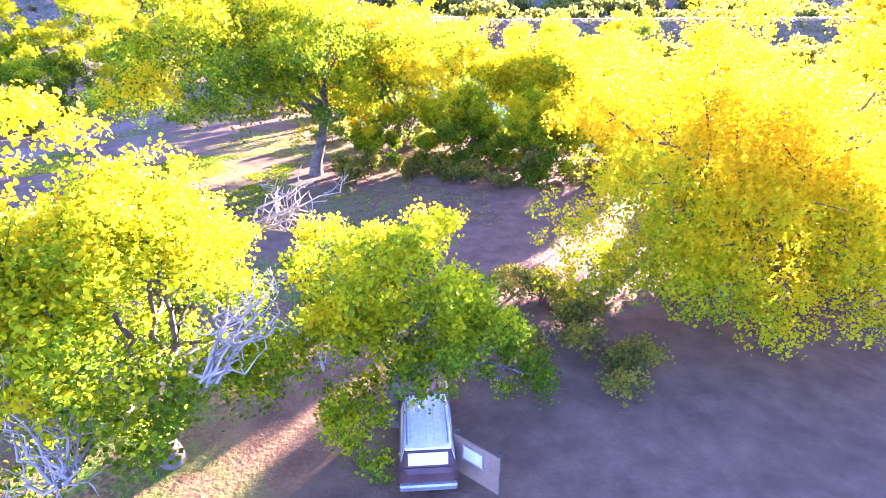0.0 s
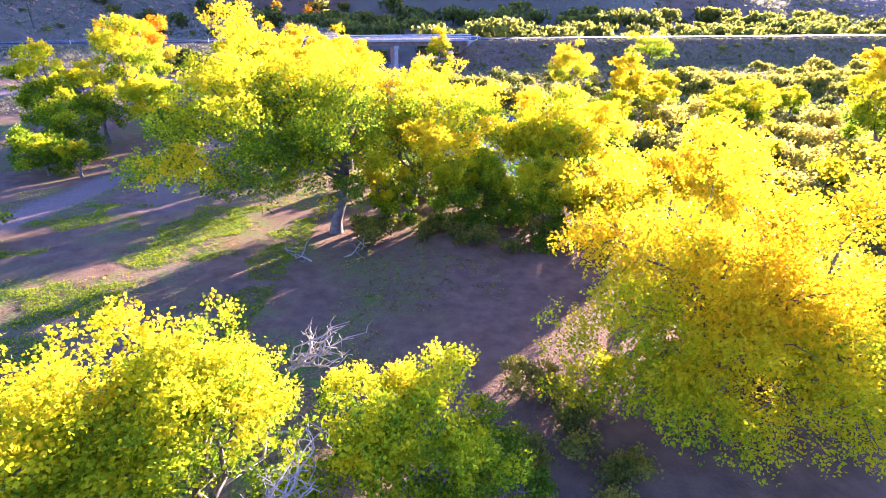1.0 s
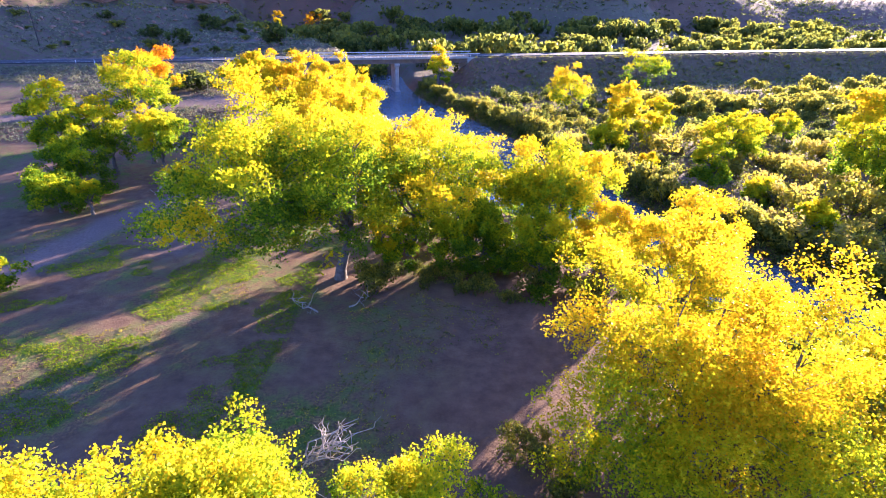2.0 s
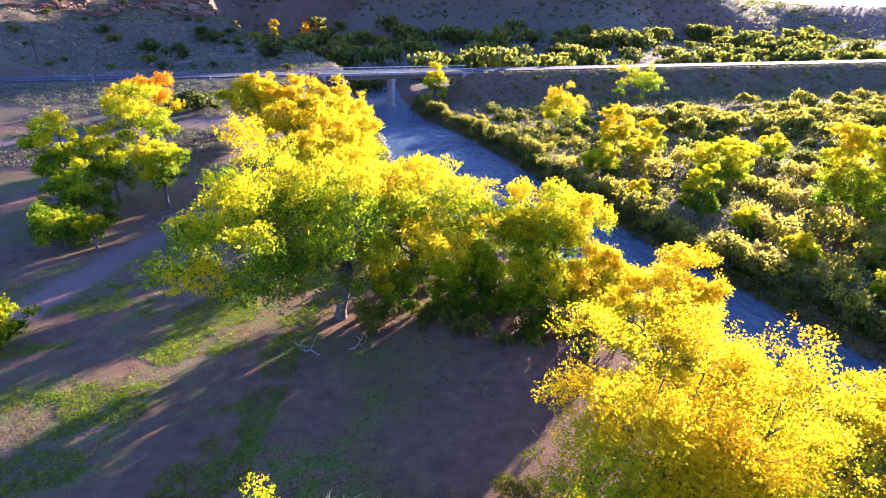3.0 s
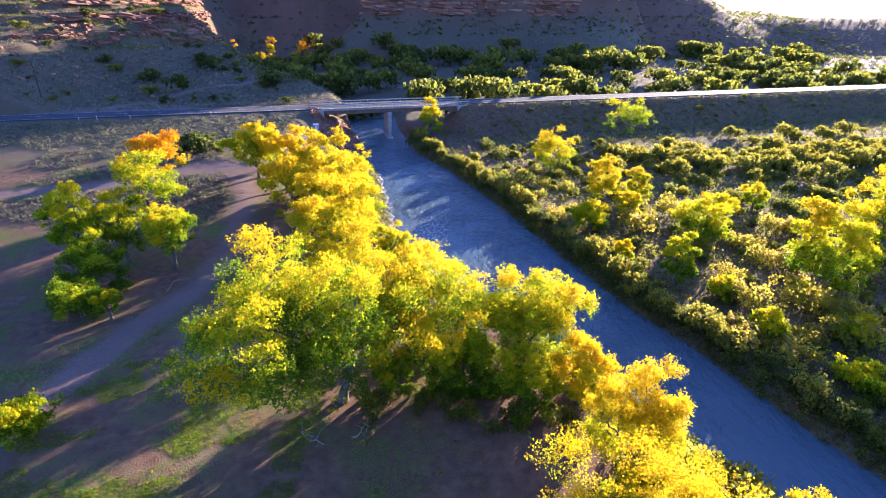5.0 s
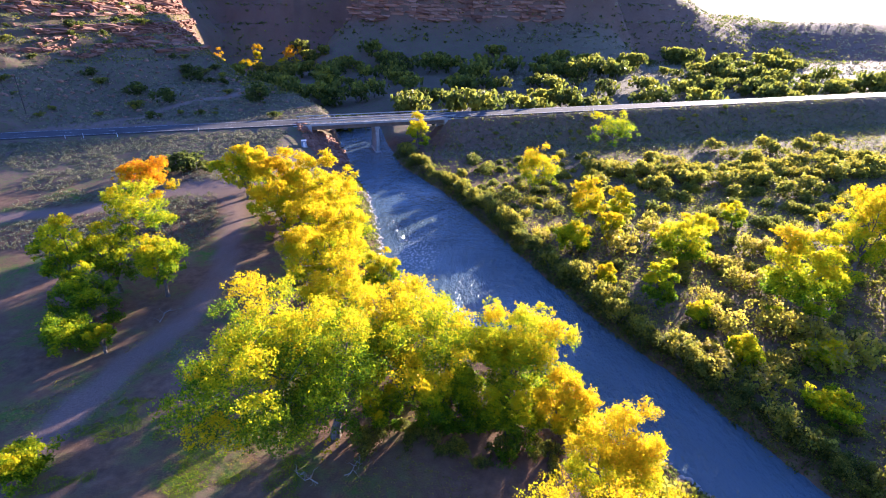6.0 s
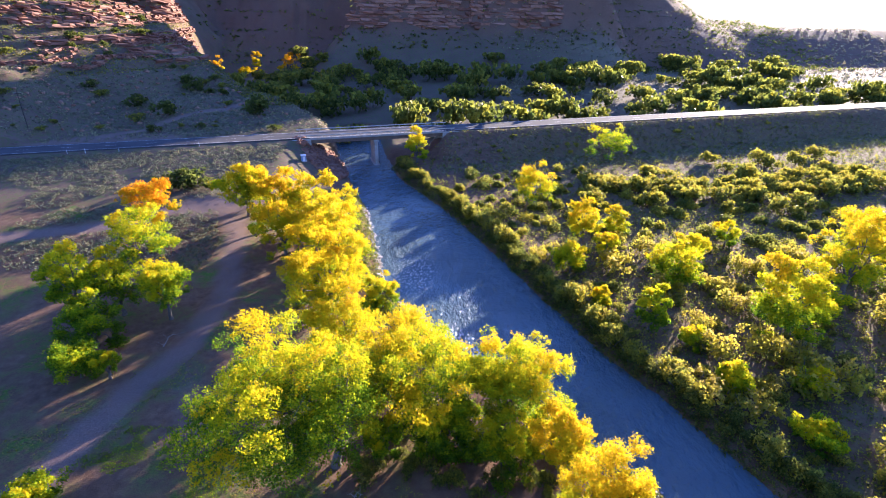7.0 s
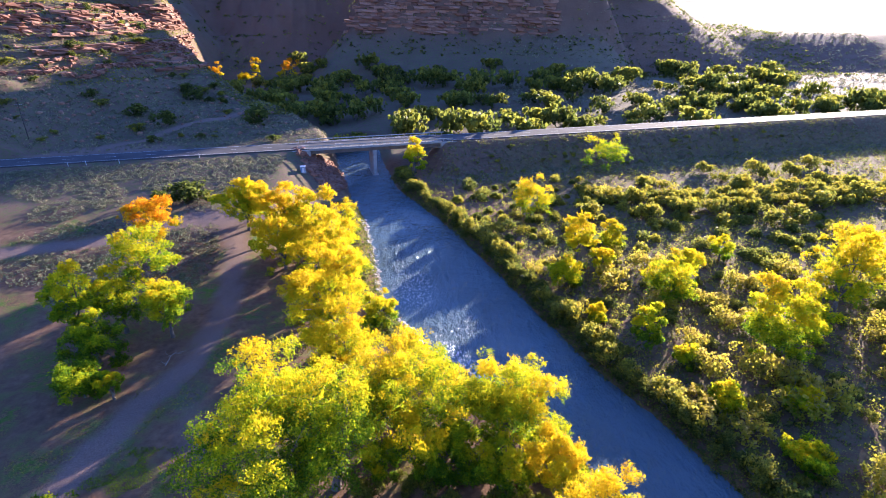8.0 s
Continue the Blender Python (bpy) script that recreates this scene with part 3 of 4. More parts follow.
road = part("road", strip("road", -420, 620, -5.0, 5.0, 0.0, ASPHALT, 0.3), ASPHALT, at=ROAD_M)
tagged(road, "two-lane asphalt highway with worn white edge lines on a bank", "road", kind="structure")
for y0 in (-4.4, 4.28):
    part("edge_line", strip("edge_line", -420, 620, y0, y0 + 0.16, 0.006, PAINT, 0.004), PAINT, road, "worn white paint line")
for k in range(-30, 50):
    part("centre_dash", strip("centre_dash", k * 12.0, k * 12.0 + 3.2, -0.07, 0.07, 0.006, PAINT, 0.004), PAINT, road, "worn paint dash")

SPAN0, SPAN1 = -45.0, 2.0            # along the road
bridge = thing("road_bridge", ROAD_M, "low concrete and steel highway bridge over the river", "bridge")
part("deck", box((SPAN1 - SPAN0, 11.4, 0.35), ((SPAN0 + SPAN1) / 2, 0, -0.48), edge=0.04), CONCRETE, bridge, "grey concrete deck edge")
for y in (-4.6, -1.6, 1.6, 4.6):
    bm = box((SPAN1 - SPAN0, 0.12, 1.3), ((SPAN0 + SPAN1) / 2, y, -1.30))
    add_box(bm, (SPAN1 - SPAN0, 0.42, 0.06), ((SPAN0 + SPAN1) / 2, y, -1.97))
    part("girder", bm, GIRDER, bridge, "rust-brown steel girder")
for y in (-5.45, 5.45):
    part("kerb", box((SPAN1 - SPAN0, 0.35, 0.35), ((SPAN0 + SPAN1) / 2, y, -0.1), edge=0.03), CONCRETE, bridge)
    rail = part("railing", box((SPAN1 - SPAN0 + 8, 0.10, 0.32), ((SPAN0 + SPAN1) / 2, y, 0.85), edge=0.03), STEEL, bridge, "galvanised guard rail")
    for k in range(23):
        part("post", box((0.14, 0.14, 1.05), (SPAN0 - 3 + k * (SPAN1 - SPAN0 + 6) / 22, y + (0.12 if y > 0 else -0.12), 0.42)), STEEL, rail)
bm = box((1.3, 9.6, 9.8), (-22.5, 0, -6.85), edge=0.25)
add_box(bm, (1.7, 10.4, 0.9), (-22.5, 0, -2.45), edge=0.1)
add_box(bm, (2.2, 10.6, 1.2), (-22.5, 0, -11.3), edge=0.2)
part("pier", bm, CONCRETE, bridge, "weathered concrete wall pier")
for xa, s in ((SPAN0, -1), (SPAN1, 1)):
    bm = box((1.4, 11.4, 5.5), (xa + 0.3 * s, 0, -3.1), edge=0.08)
    for y in (-5.5, 5.5):
        add_box(bm, (5.5, 0.5, 4.2), (xa + 3 * s, y, -2.4), (0, 0, 12 * s * (1 if y > 0 else -1)), edge=0.05)
    part("abutment", bm, CONCRETE, bridge)


# ---- trees on the near bank ----
tree("broad green and gold cottonwood leaning over the meadow", -16.6, 47.6, 18.8, 10.4, (0.02, 0.40), 11, 76000, 0.19, 0.2, 58, skirt=1.84, foot=(-11.8, 47.4), fork_at=(-10.6, 48.2, 5.2),
     extra=[(-25.6, 42.6, 7.0, 2.0), (-28.0, 44.0, 6.8, 1.9), (-25.6, 46.0, 9.8, 2.2), (-22.6, 42.0, 10.8, 2.0), (-19.0, 40.5, 6.6, 2.0), (-15.5, 40.5, 6.6, 2.0), (-12.5, 41.5, 7.5, 2.2), (-9.5, 43.5, 5.5, 2.0), (-12.0, 42.5, 10.5, 2.2), (-8.0, 46.5, 8.0, 2.2)],
     gold=[(-20.4, 38.6, 8.8, 1.9), (-22.8, 38.8, 8.2, 1.5), (-18.6, 38.4, 8.4, 1.2), (-14.4, 45.2, 14.0, 1.5), (-16.2, 44.6, 13.2, 1.2), (-23.8, 43.4, 12.2, 1.4), (-10.8, 40.8, 5.0, 1.1)])
tree("round golden cottonwood at the water's edge", -3.6, 54.4, 15.6, 8.6, (0.14, 0.48), 12, 66000, 0.19, 0.12, 58, skirt=1.88, foot=(-5.2, 53.4), gold=[(-1.6, 44.8, 9.6, 1.7), (0.6, 46.2, 9.0, 1.5), (-3.4, 45.4, 10.4, 1.3), (2.6, 48.5, 10.0, 1.5)])
tree("bushy yellow-green cottonwood with drooping skirts", 9.8, 55.2, 12.8, 7.6, (0.08, 0.40), 13, 56000, 0.2, -0.05, 50, skirt=1.92, extra=[(8.0, 52.5, 8.5, 2.6), (11.5, 53.0, 8.0, 2.6), (6.0, 54.5, 7.5, 2.4), (13.0, 56.0, 7.0, 2.4)])
tree("dark green bushy young cottonwood under taller trees", 1.5, 49.0, 7.6, 4.3, (-0.04, 0.22), 27, 22000, 0.19, -0.05, 28, skirt=1.92)
tree("green and gold bushy young cottonwood under taller trees", 8.3, 46.8, 7.4, 4.2, (-0.04, 0.28), 28, 20000, 0.19, -0.05, 28, skirt=1.92)
tree("small green cottonwood by the fallen branch", -6.6, 48.6, 6.2, 2.8, (0.0, 0.34), 29, 9000, 0.19, 0.1, 18, skirt=1.85)
tree("small orange cottonwood beside the river", 14.8, 47.0, 8.4, 4.2, (0.34, 0.62), 14, 22000, 0.18, -0.05, 30, skirt=1.92)
tree("young golden cottonwood on the bank", 17.2, 35.8, 14.9, 4.8, (0.4, 0.6), 15, 40000, 0.15, -0.02, 34, skirt=1.92)
tree("spreading golden cottonwood with bare inner limbs", 14.6, 24.0, 15.4, 9.0, (0.34, 0.66), 16, 112000, 0.13, 0.0, 52, skirt=1.93, spray=0.13, extra=[(8.6, 20.8, 7.4, 2.2), (10.2, 21.6, 10.4, 2.4), (9.0, 19.2, 4.6, 2.0), (6.8, 24.5, 9.5, 2.0), (6.1, 22.8, 5.0, 1.7), (10.5, 18.6, 3.8, 2.2), (14.0, 18.6, 2.6, 2.0), (18.0, 19.0, 3.2, 2.4), (7.6, 21.5, 3.0, 1.9), (12.0, 20.0, 6.6, 2.6), (17.0, 18.6, 6.6, 2.6), (21.5, 20.5, 4.2, 2.6)])
tree("low golden cottonwood at the river bend", 27.5, 26.5, 9.6, 4.2, (0.36, 0.58), 17, 16000, 0.18, 0.0, 26)
tree("bright yellow-green cottonwood with dead side branches", -9.2, 13.4, 12.3, 5.4, (0.13, 0.32), 18, 46000, 0.135, 0.06, 36, bare=[(-6.4, 16.8, 7.2, 1.5, 0.8), (-5.6, 10.2, 6.0, 0.5, 1.5), (-8.5, 8.5, 4.5, -1.0, 0.5)], spray=0.14)
tree("yellow-green cottonwood with pale twisted branches", -15.2, 12.0, 11.4, 5.2, (0.13, 0.32), 19, 32000, 0.14, 0.1, 32, bare=[(-11.5, 8.5, 5.0, -1.0, -0.6)], spray=0.14)
tree("small yellow-green cottonwood over a parked camper", -1.7, 15.2, 9.4, 4.1, (0.10, 0.32), 20, 36000, 0.125, 0.1, 30, spray=0.13, extra=[(-2.5, 12.4, 2.4, 0.9), (-2.2, 11.6, 1.6, 0.7), (2.3, 16.8, 2.6, 1.0), (3.7, 16.2, 1.2, 0.9), (0.8, 17.0, 3.4, 1.0), (1.9, 15.6, 1.8, 0.7)])
# row along the bank towards the bridge
tree("yellow-green cottonwood at the clearing's edge", -46.0, 123.5, 16.6, 6.4, (0.24, 0.46), 21, 24000, 0.26, 0.12, 30, skirt=1.9)
tree("orange-gold cottonwood in the riverside row", -37.5, 120.5, 17.4, 6.8, (0.42, 0.68), 22, 24000, 0.26, 0.02, 32, skirt=1.92)
tree("golden cottonwood in the riverside row", -29.0, 117.0, 16.4, 8.0, (0.34, 0.5), 73, 28000, 0.26, -0.02, 34, skirt=1.95)
tree("low golden cottonwood in the riverside row", -33.0, 107.0, 12.8, 6.4, (0.38, 0.6), 74, 18000, 0.26, -0.03, 28, skirt=1.95)
tree("golden cottonwood in the riverside row", -23.0, 107.0, 15.2, 8.0, (0.34, 0.52), 23, 28000, 0.25, -0.05, 36, skirt=1.95)
tree("golden cottonwood in the riverside row", -20.5, 95.0, 15.6, 8.4, (0.36, 0.56), 24, 32000, 0.24, -0.05, 38, skirt=1.95)
tree("golden cottonwood in the riverside row", -19.0, 82.0, 15.6, 8.4, (0.32, 0.52), 25, 34000, 0.23, -0.05, 38, skirt=1.95)
tree("golden cottonwood between the meadow and the river", -14.5, 69.5, 12.6, 6.2, (0.26, 0.5), 75, 24000, 0.21, -0.03, 32, skirt=1.93)
tree("dull gold riverside willow", -9.5, 84.0, 7.4, 3.8, (0.2, 0.38), 26, 12000, 0.21, -0.05, 20, skirt=1.92, name="willow_tree")
tree("brownish half-bare willow on the river bank", -22.5, 126.0, 11.0, 4.0, (0.34, 0.52), 39, 6000, 0.22, 0.0, 20, skirt=1.92, name="willow_tree")
# group across the track
tree("tall thin-crowned cottonwood beside the track", -52.5, 88.0, 19.8, 5.6, (0.10, 0.42), 31, 14000, 0.23, 0.3, 26, extra=[(-57.0, 89.0, 15.0, 1.8), (-48.5, 86.0, 12.5, 1.7)])
tree("orange cottonwood behind the track", -59.5, 105.0, 19.6, 5.4, (0.58, 0.84), 32, 16000, 0.24, 0.3, 28)
tree("yellow-green cottonwood beside the track", -60.5, 78.0, 15.6, 5.0, (0.04, 0.34), 33, 15000, 0.23, 0.2, 28, skirt=1.85)
tree("half-turned cottonwood beside the track", -46.5, 80.5, 12.4, 4.8, (0.06, 0.42), 34, 14000, 0.23, 0.15, 28, skirt=1.85)
# next two: green trees toned darker still, painting in the group's shade
tree("dark green bushy cottonwood beside the track, shade in its leaf tone", -55.0, 72.5, 9.4, 5.2, (-0.1, 0.14), 37, 15000, 0.22, -0.05, 30, skirt=1.93)
tree("low dark-green cottonwood beside the track, shade in its leaf tone", -52.5, 64.5, 6.6, 4.4, (-0.1, 0.16), 35, 13000, 0.21, -0.06, 28, skirt=1.93)
tree("small gold-tipped cottonwood at the edge of the group", -48.0, 64.0, 5.6, 2.3, (0.1, 0.42), 40, 5000, 0.2, 0.1, 14, skirt=1.9)
tree("broad green and gold cottonwood amid the group beside the track", -55.5, 82.0, 13.6, 5.8, (-0.04, 0.3), 38, 15000, 0.23, 0.05, 32, skirt=1.9)
tree("small gold-tipped tree in the meadow", -43.5, 41.5, 4.8, 3.6, (0.04, 0.26), 36, 12000, 0.19, -0.05, 22, skirt=1.92)

# ---- trees on the far bank ----
FAR = "trees on the far bank"
for lab, x, y, top, r, tones, seed, n, low in (
        ("three-topped yellow cottonwood by the bridge", -6.0, 178.0, 14.0, 4.2, (0.4, 0.55), 41, 5000, 0.15),
        ("pale golden cottonwood among willows", 27.5, 138.0, 13.0, 6.6, (0.45, 0.6), 42, 7000, 0.15),
        ("upright golden cottonwood", 33.8, 111.0, 13.6, 4.4, (0.5, 0.68), 43, 5500, 0.2),
        ("small orange-tinted cottonwood", 37.5, 104.5, 8.6, 3.0, (0.45, 0.65), 44, 3500, 0.15),
        ("pointed yellow cottonwood", 43.5, 116.5, 9.4, 3.4, (0.4, 0.6), 45, 3500, 0.1),
        ("olive-gold willow clump", 28.5, 98.5, 6.6, 4.4, (0.28, 0.45), 46, 6000, 0.05),
        ("bright yellow-green cottonwood", 47.5, 92.0, 10.2, 5.6, (0.3, 0.46), 47, 8000, 0.2),
        ("fresh green young cottonwood", 37.0, 76.0, 9.4, 3.3, (0.2, 0.34), 48, 5000, 0.12),
        ("tall pale gold cottonwood with an open crown", 56.0, 71.5, 17.6, 6.2, (0.34, 0.5), 49, 12000, 0.18),
        ("tall bright yellow cottonwood", 78.5, 87.5, 18.0, 7.6, (0.42, 0.6), 50, 11000, 0.12),
        ("bright yellow cottonwood", 88.0, 98.0, 16.0, 7.0, (0.5, 0.68), 51, 8000, 0.12),
        ("yellow-green cottonwood", 67.5, 80.0, 9.0, 4.8, (0.34, 0.48), 52, 6000, 0.1),
        ("yellow shrub-like cottonwood", 68.0, 112.0, 6.4, 3.2, (0.3, 0.45), 53, 3000, 0.1),
        ("pale grey-green willow", 61.5, 182.0, 14.5, 8.0, (0.2, 0.35), 54, 6000, 0.12),
        ("gold-tipped willow by the water", 43.5, 61.0, 4.6, 3.2, (0.34, 0.55), 55, 4500, 0.05),
        ("gold-tipped willow", 54.5, 60.0, 4.4, 3.2, (0.2, 0.5), 56, 4500, 0.05),
        ("golden willow by the water", 31.0, 85.0, 3.8, 2.2, (0.4, 0.58), 57, 2500, 0.05),
        ("gold-tipped willow", 42.0, 71.0, 4.6, 2.6, (0.25, 0.45), 58, 3000, 0.05),
        ("olive willow by the water", 48.0, 50.0, 4.4, 3.2, (0.2, 0.45), 59, 4500, 0.05),
        ("fan of yellow willow", 56.0, 103.0, 7.4, 3.8, (0.3, 0.5), 60, 4000, 0.1)):
    tree(lab + " in the scrub", x, y, top, r, (tones[0] - 0.10, tones[1] - 0.08), seed, int(n * 1.9), 0.25, -0.04 if top < 13 else 0.04, 30 if r > 4 else 20, skirt=1.93, name="willow_tree" if "willow" in lab else "cottonwood_tree", group=FAR)
# bright trees in the side valley
VALLEY = "bright trees in the side valley"
for lab, x, y, tall, r, tones, seed in (("small orange-gold tree in the side valley", -139, 356, 23.0, 4.6, (0.55, 0.75), 61), ("slim golden tree in the side valley", -122, 384, 24.0, 4.4, (0.5, 0.65), 62), ("wide orange-gold tree in the side valley", -99, 386, 23.6, 8.5, (0.55, 0.8), 63), ("low golden tree in the side valley", -126, 374, 13.5, 6.5, (0.45, 0.6), 64)):
    tree(lab, x, y, tall, r, tones, seed, 6000, 0.42, 0.0, 16, group=VALLEY)


# ---- shrubs, sage and stones ----
def sprinkle(rng, n, x0, x1, y0, y1, ok):
    """n places in the box at which ok(x, y) holds."""
    out = np.zeros((0, 2))
    while len(out) < n:
        p = np.stack([rng.uniform(x0, x1, 4 * n), rng.uniform(y0, y1, 4 * n)], -1)
        out = np.concatenate([out, p[ok(p[:, 0], p[:, 1])]])
    return out[:n]


def from_bank(x, y):
    l, r = banks(y)
    return np.where(x > (l + r) / 2, x - r, l - x)


def set_out(makers, places, sizes, rng):
    """Copies of the given shrubs at the places; the first copy of each is the maker itself, moved."""
    used = set()
    for (x, y), s in zip(places, sizes):
        ob = makers[rng.integers(0, len(makers))]
        m = pose(x, y, float(height(x, y)), 0, 0, rng.uniform(0, 360)) @ Matrix.Diagonal((s, s, s * rng.uniform(0.85, 1.2), 1))
        if ob.name in used:
            copy_thing(ob, m)
        else:
            ob.matrix_basis = m
            used.add(ob.name)


rng = np.random.default_rng(77)
# dark willows close along the far bank
makers = [bush("dark olive willow bush on the river bank", "shrub", "willow_bush", 1.9, 2.5, 1600, 0.21, t, 200 + k, "willow bushes along the bank") for k, t in enumerate(((0.05, 0.35), (0.1, 0.5), (0.05, 0.4), (0.2, 0.65)))]
yy = np.arange(30, 182, 1.35)
spots = np.stack([banks(yy)[1] + rng.uniform(2.0, 4.6, len(yy)), yy], -1)
set_out(makers, spots, rng.uniform(0.7, 1.25, len(spots)), rng)
# mixed scrub of the far flat
makers = [bush("olive and straw-coloured scrub bush on the flat", "shrub", "scrub_bush", 2.1, 2.4, 1000, 0.25, t, 220 + k, "scrub bushes on the far flat") for k, t in enumerate(((0.2, 0.5), (0.3, 0.65), (0.1, 0.45), (0.45, 0.8), (0.2, 0.6)))]
spots = sprinkle(rng, 430, 5, 112, 36, 172, lambda x, y: (x > banks(y)[1] + 3.5) & (road_off(x, y) < -22))
near = spots[np.argsort(spots[:, 1] + 0.3 * spots[:, 0])]
set_out(makers, near[:240], rng.uniform(0.5, 1.35, 240), rng)
thicket = near[240:]
spots = sprinkle(rng, 55, 8, 150, 150, 235, lambda x, y: (road_off(x, y) < -8) & (road_off(x, y) > -24))
set_out([copy_thing(m, Matrix()) for m in makers], spots, rng.uniform(0.4, 0.9, len(spots)), rng)
# tall thicket across the flat, below the road
makers = [bush("tall dusty green tamarisk bush in a dense thicket", "shrub", "tamarisk_bush", 3.2, 4.2, 1000, 0.45, t, 240 + k, "tamarisk thicket") for k, t in enumerate(((0.3, 0.6), (0.35, 0.65), (0.25, 0.55)))]
a = rng.uniform(0, 1, 110)
spots = np.stack([45 + 120 * a, 146 + 18 * a + rng.normal(0, 6.5, 110)], -1)
set_out(makers, spots, rng.uniform(0.75, 1.2, len(spots)), rng)
spots = np.stack([rng.uniform(95, 200, 50), rng.uniform(80, 190, 50)], -1)
set_out([copy_thing(m, Matrix()) for m in makers], spots, rng.uniform(0.7, 1.15, len(spots)), rng)
# low bushes beside the clearing, and unseen copies that block the sun
makers = [bush("dusty green bush by the clearing, some copies unseen sun blockers", "shrub", "clearing_and_screen_bush", 1.4, 1.7, 2200, 0.14, (0.15, 0.5), 255, "bushes by the clearing")]
set_out(makers, [(5.0, 23.4), (4.2, 25.2), (6.2, 20.6), (3.6, 18.8), (-13.5, 22.0), (7.6, 17.4)], [1.0, 0.8, 1.1, 0.8, 0.9, 1.0], rng)
# added out of sight behind the golden cottonwood to shadow the ground
set_out([copy_thing(m, Matrix()) for m in makers], [(18.6, 27.5), (20.4, 29.4), (22.6, 30.4), (24.6, 31.0), (20.8, 26.6), (23.0, 27.8), (17.0, 29.6)], [1.7, 1.9, 1.8, 1.6, 1.5, 1.7, 1.6], rng)
# dark bushes under the riverside trees
makers = [bush("dark green bush under the riverside trees", "shrub", "shade_bush", 1.8, 2.2, 1100, 0.2, t, 257 + k, "bushes under the riverside trees") for k, t in enumerate(((0.0, 0.35), (0.1, 0.5)))]
spots = np.array([(-9 + 1.15 * k + rng.normal(0, 1.2), 47.5 - 0.28 * k + rng.normal(0, 1.8)) for k in range(27)] + [(-14 + 1.0 * k + rng.normal(0, 1.0), 62 - 0.3 * k + rng.normal(0, 2.0)) for k in range(16)] + [(-22 + rng.normal(0, 2.0), 78 + 2.4 * k) for k in range(14)])
set_out(makers, spots, rng.uniform(0.55, 1.2, len(spots)), rng)
# scrub beyond the road
makers = [bush("dark green valley scrub bush beyond the road", "shrub", "valley_bush", 4.0, 4.5, 520, 0.8, t, 260 + k, "scrub bushes beyond the road") for k, t in enumerate(((0.0, 0.3), (0.1, 0.4), (0.05, 0.35)))]
spots = sprinkle(rng, 190, -110, 260, 215, 420, lambda x, y: (road_off(x, y) > 14) & (height(x, y) < 16) & (x + 36 + 0.891 * (y - 192) > 8))
set_out(makers, spots, rng.uniform(0.7, 1.5, len(spots)), rng)
# junipers on the hill and by the road
makers = [bush("dark juniper bush on the stony slope", "shrub", "juniper_bush", 1.9, 2.5, 600, 0.32, t, 280 + k, "junipers on the hill") for k, t in enumerate(((0.0, 0.2), (0.02, 0.28), (0.2, 0.5)))]
spots = np.concatenate([sprinkle(rng, 150, -260, -50, 175, 340, lambda x, y: (road_off(x, y) > 10) & (x + 36 + 0.891 * (y - 192) < -2)), np.array([(-66, 138), (-63, 140.5), (-69, 141), (-61, 137), (-47, 128), (-72, 134)])])
set_out(makers, spots, np.concatenate([0.5 + 1.7 * rng.uniform(0, 1, 150) ** 2, np.full(6, 1.3)]), rng)


def tufts(name, label, category, spots, r, h, per, leaf, tones, mat, seed):
    """Countless low plants as one mesh."""
    g = np.random.default_rng(seed)
    n = len(spots)
    s = np.repeat(g.uniform(0.5, 1.4, n), per)[:, None]
    z = height(spots[:, 0], spots[:, 1])
    base = np.repeat(np.concatenate([spots, z[:, None]], 1), per, 0)
    d = g.normal(0, 1, (n * per, 3))
    d /= np.linalg.norm(d, axis=1)[:, None]
    d[:, 2] = np.abs(d[:, 2])
    at = base + d * s * [r, r, h] * g.uniform(0.4, 1, (n * per, 1))
    tone = np.repeat(g.uniform(*tones, n), per) + g.normal(0, 0.06, n * per)
    me = leaves_mesh(name, g, at, leaf, np.clip(tone, 0, 0.85))
    me.materials.append(mat)
    return tagged(new(name, me), label, category, kind="stuff")


field_ok = lambda x, y: (road_off(x, y) < -8) & (near_line(x, y, TRACK) > 3.5) & (x < banks(y)[0] - 4)
tufts("sagebrush", "low grey-green sagebrush dotted over the dry field", "shrubs", sprinkle(rng, 7000, -190, -48, 96, 190, lambda x, y: field_ok(x, y) & (wobble(x, y, 11.0, 5.0) > -0.35)), 0.75, 0.8, 10, 0.25, (0.0, 0.6), SAGE, 301)
tufts("hill_sage", "low sage and dry grass on the stony hill", "shrubs", sprinkle(rng, 11000, -230, -36, 170, 345, lambda x, y: (road_off(x, y) > 8) & (near_line(x, y, HILL_TRACK) > 2.4 + 0.7 * wobble(x, y, 5.0)) & (x + 36 + 0.891 * (y - 192) < 10)), 0.9, 0.8, 8, 0.36, (0.0, 0.8), SAGE, 302)
tufts("hill_grass", "dry olive grass and low sage on the hilltop slope", "grass", sprinkle(rng, 7500, -215, -105, 222, 372, lambda x, y: (height(x, y) > 24) & (height(x, y) < 62) & (x + 36 + 0.891 * (y - 192) < 50)), 0.55, 0.45, 7, 0.32, (0.25, 0.7), SCRUB, 313)
tufts("slope_grass", "olive grass and low sage on the steep end of the hill", "grass", sprinkle(rng, 4000, -175, -60, 225, 345, lambda x, y: (height(x, y) > 9) & (x + 36 + 0.891 * (y - 192) > -2) & (x + 36 + 0.891 * (y - 192) < 52)), 0.6, 0.5, 9, 0.32, (0.1, 0.6), SCRUB, 315)
tufts("undergrowth", "rank olive undergrowth between the far bank bushes", "undergrowth", sprinkle(rng, 13000, -12, 190, 30, 235, lambda x, y: (x > banks(y)[1] + 0.3) & (road_off(x, y) < -6.5)), 0.8, 1.3, 8, 0.29, (0.0, 0.6), SCRUB, 303)
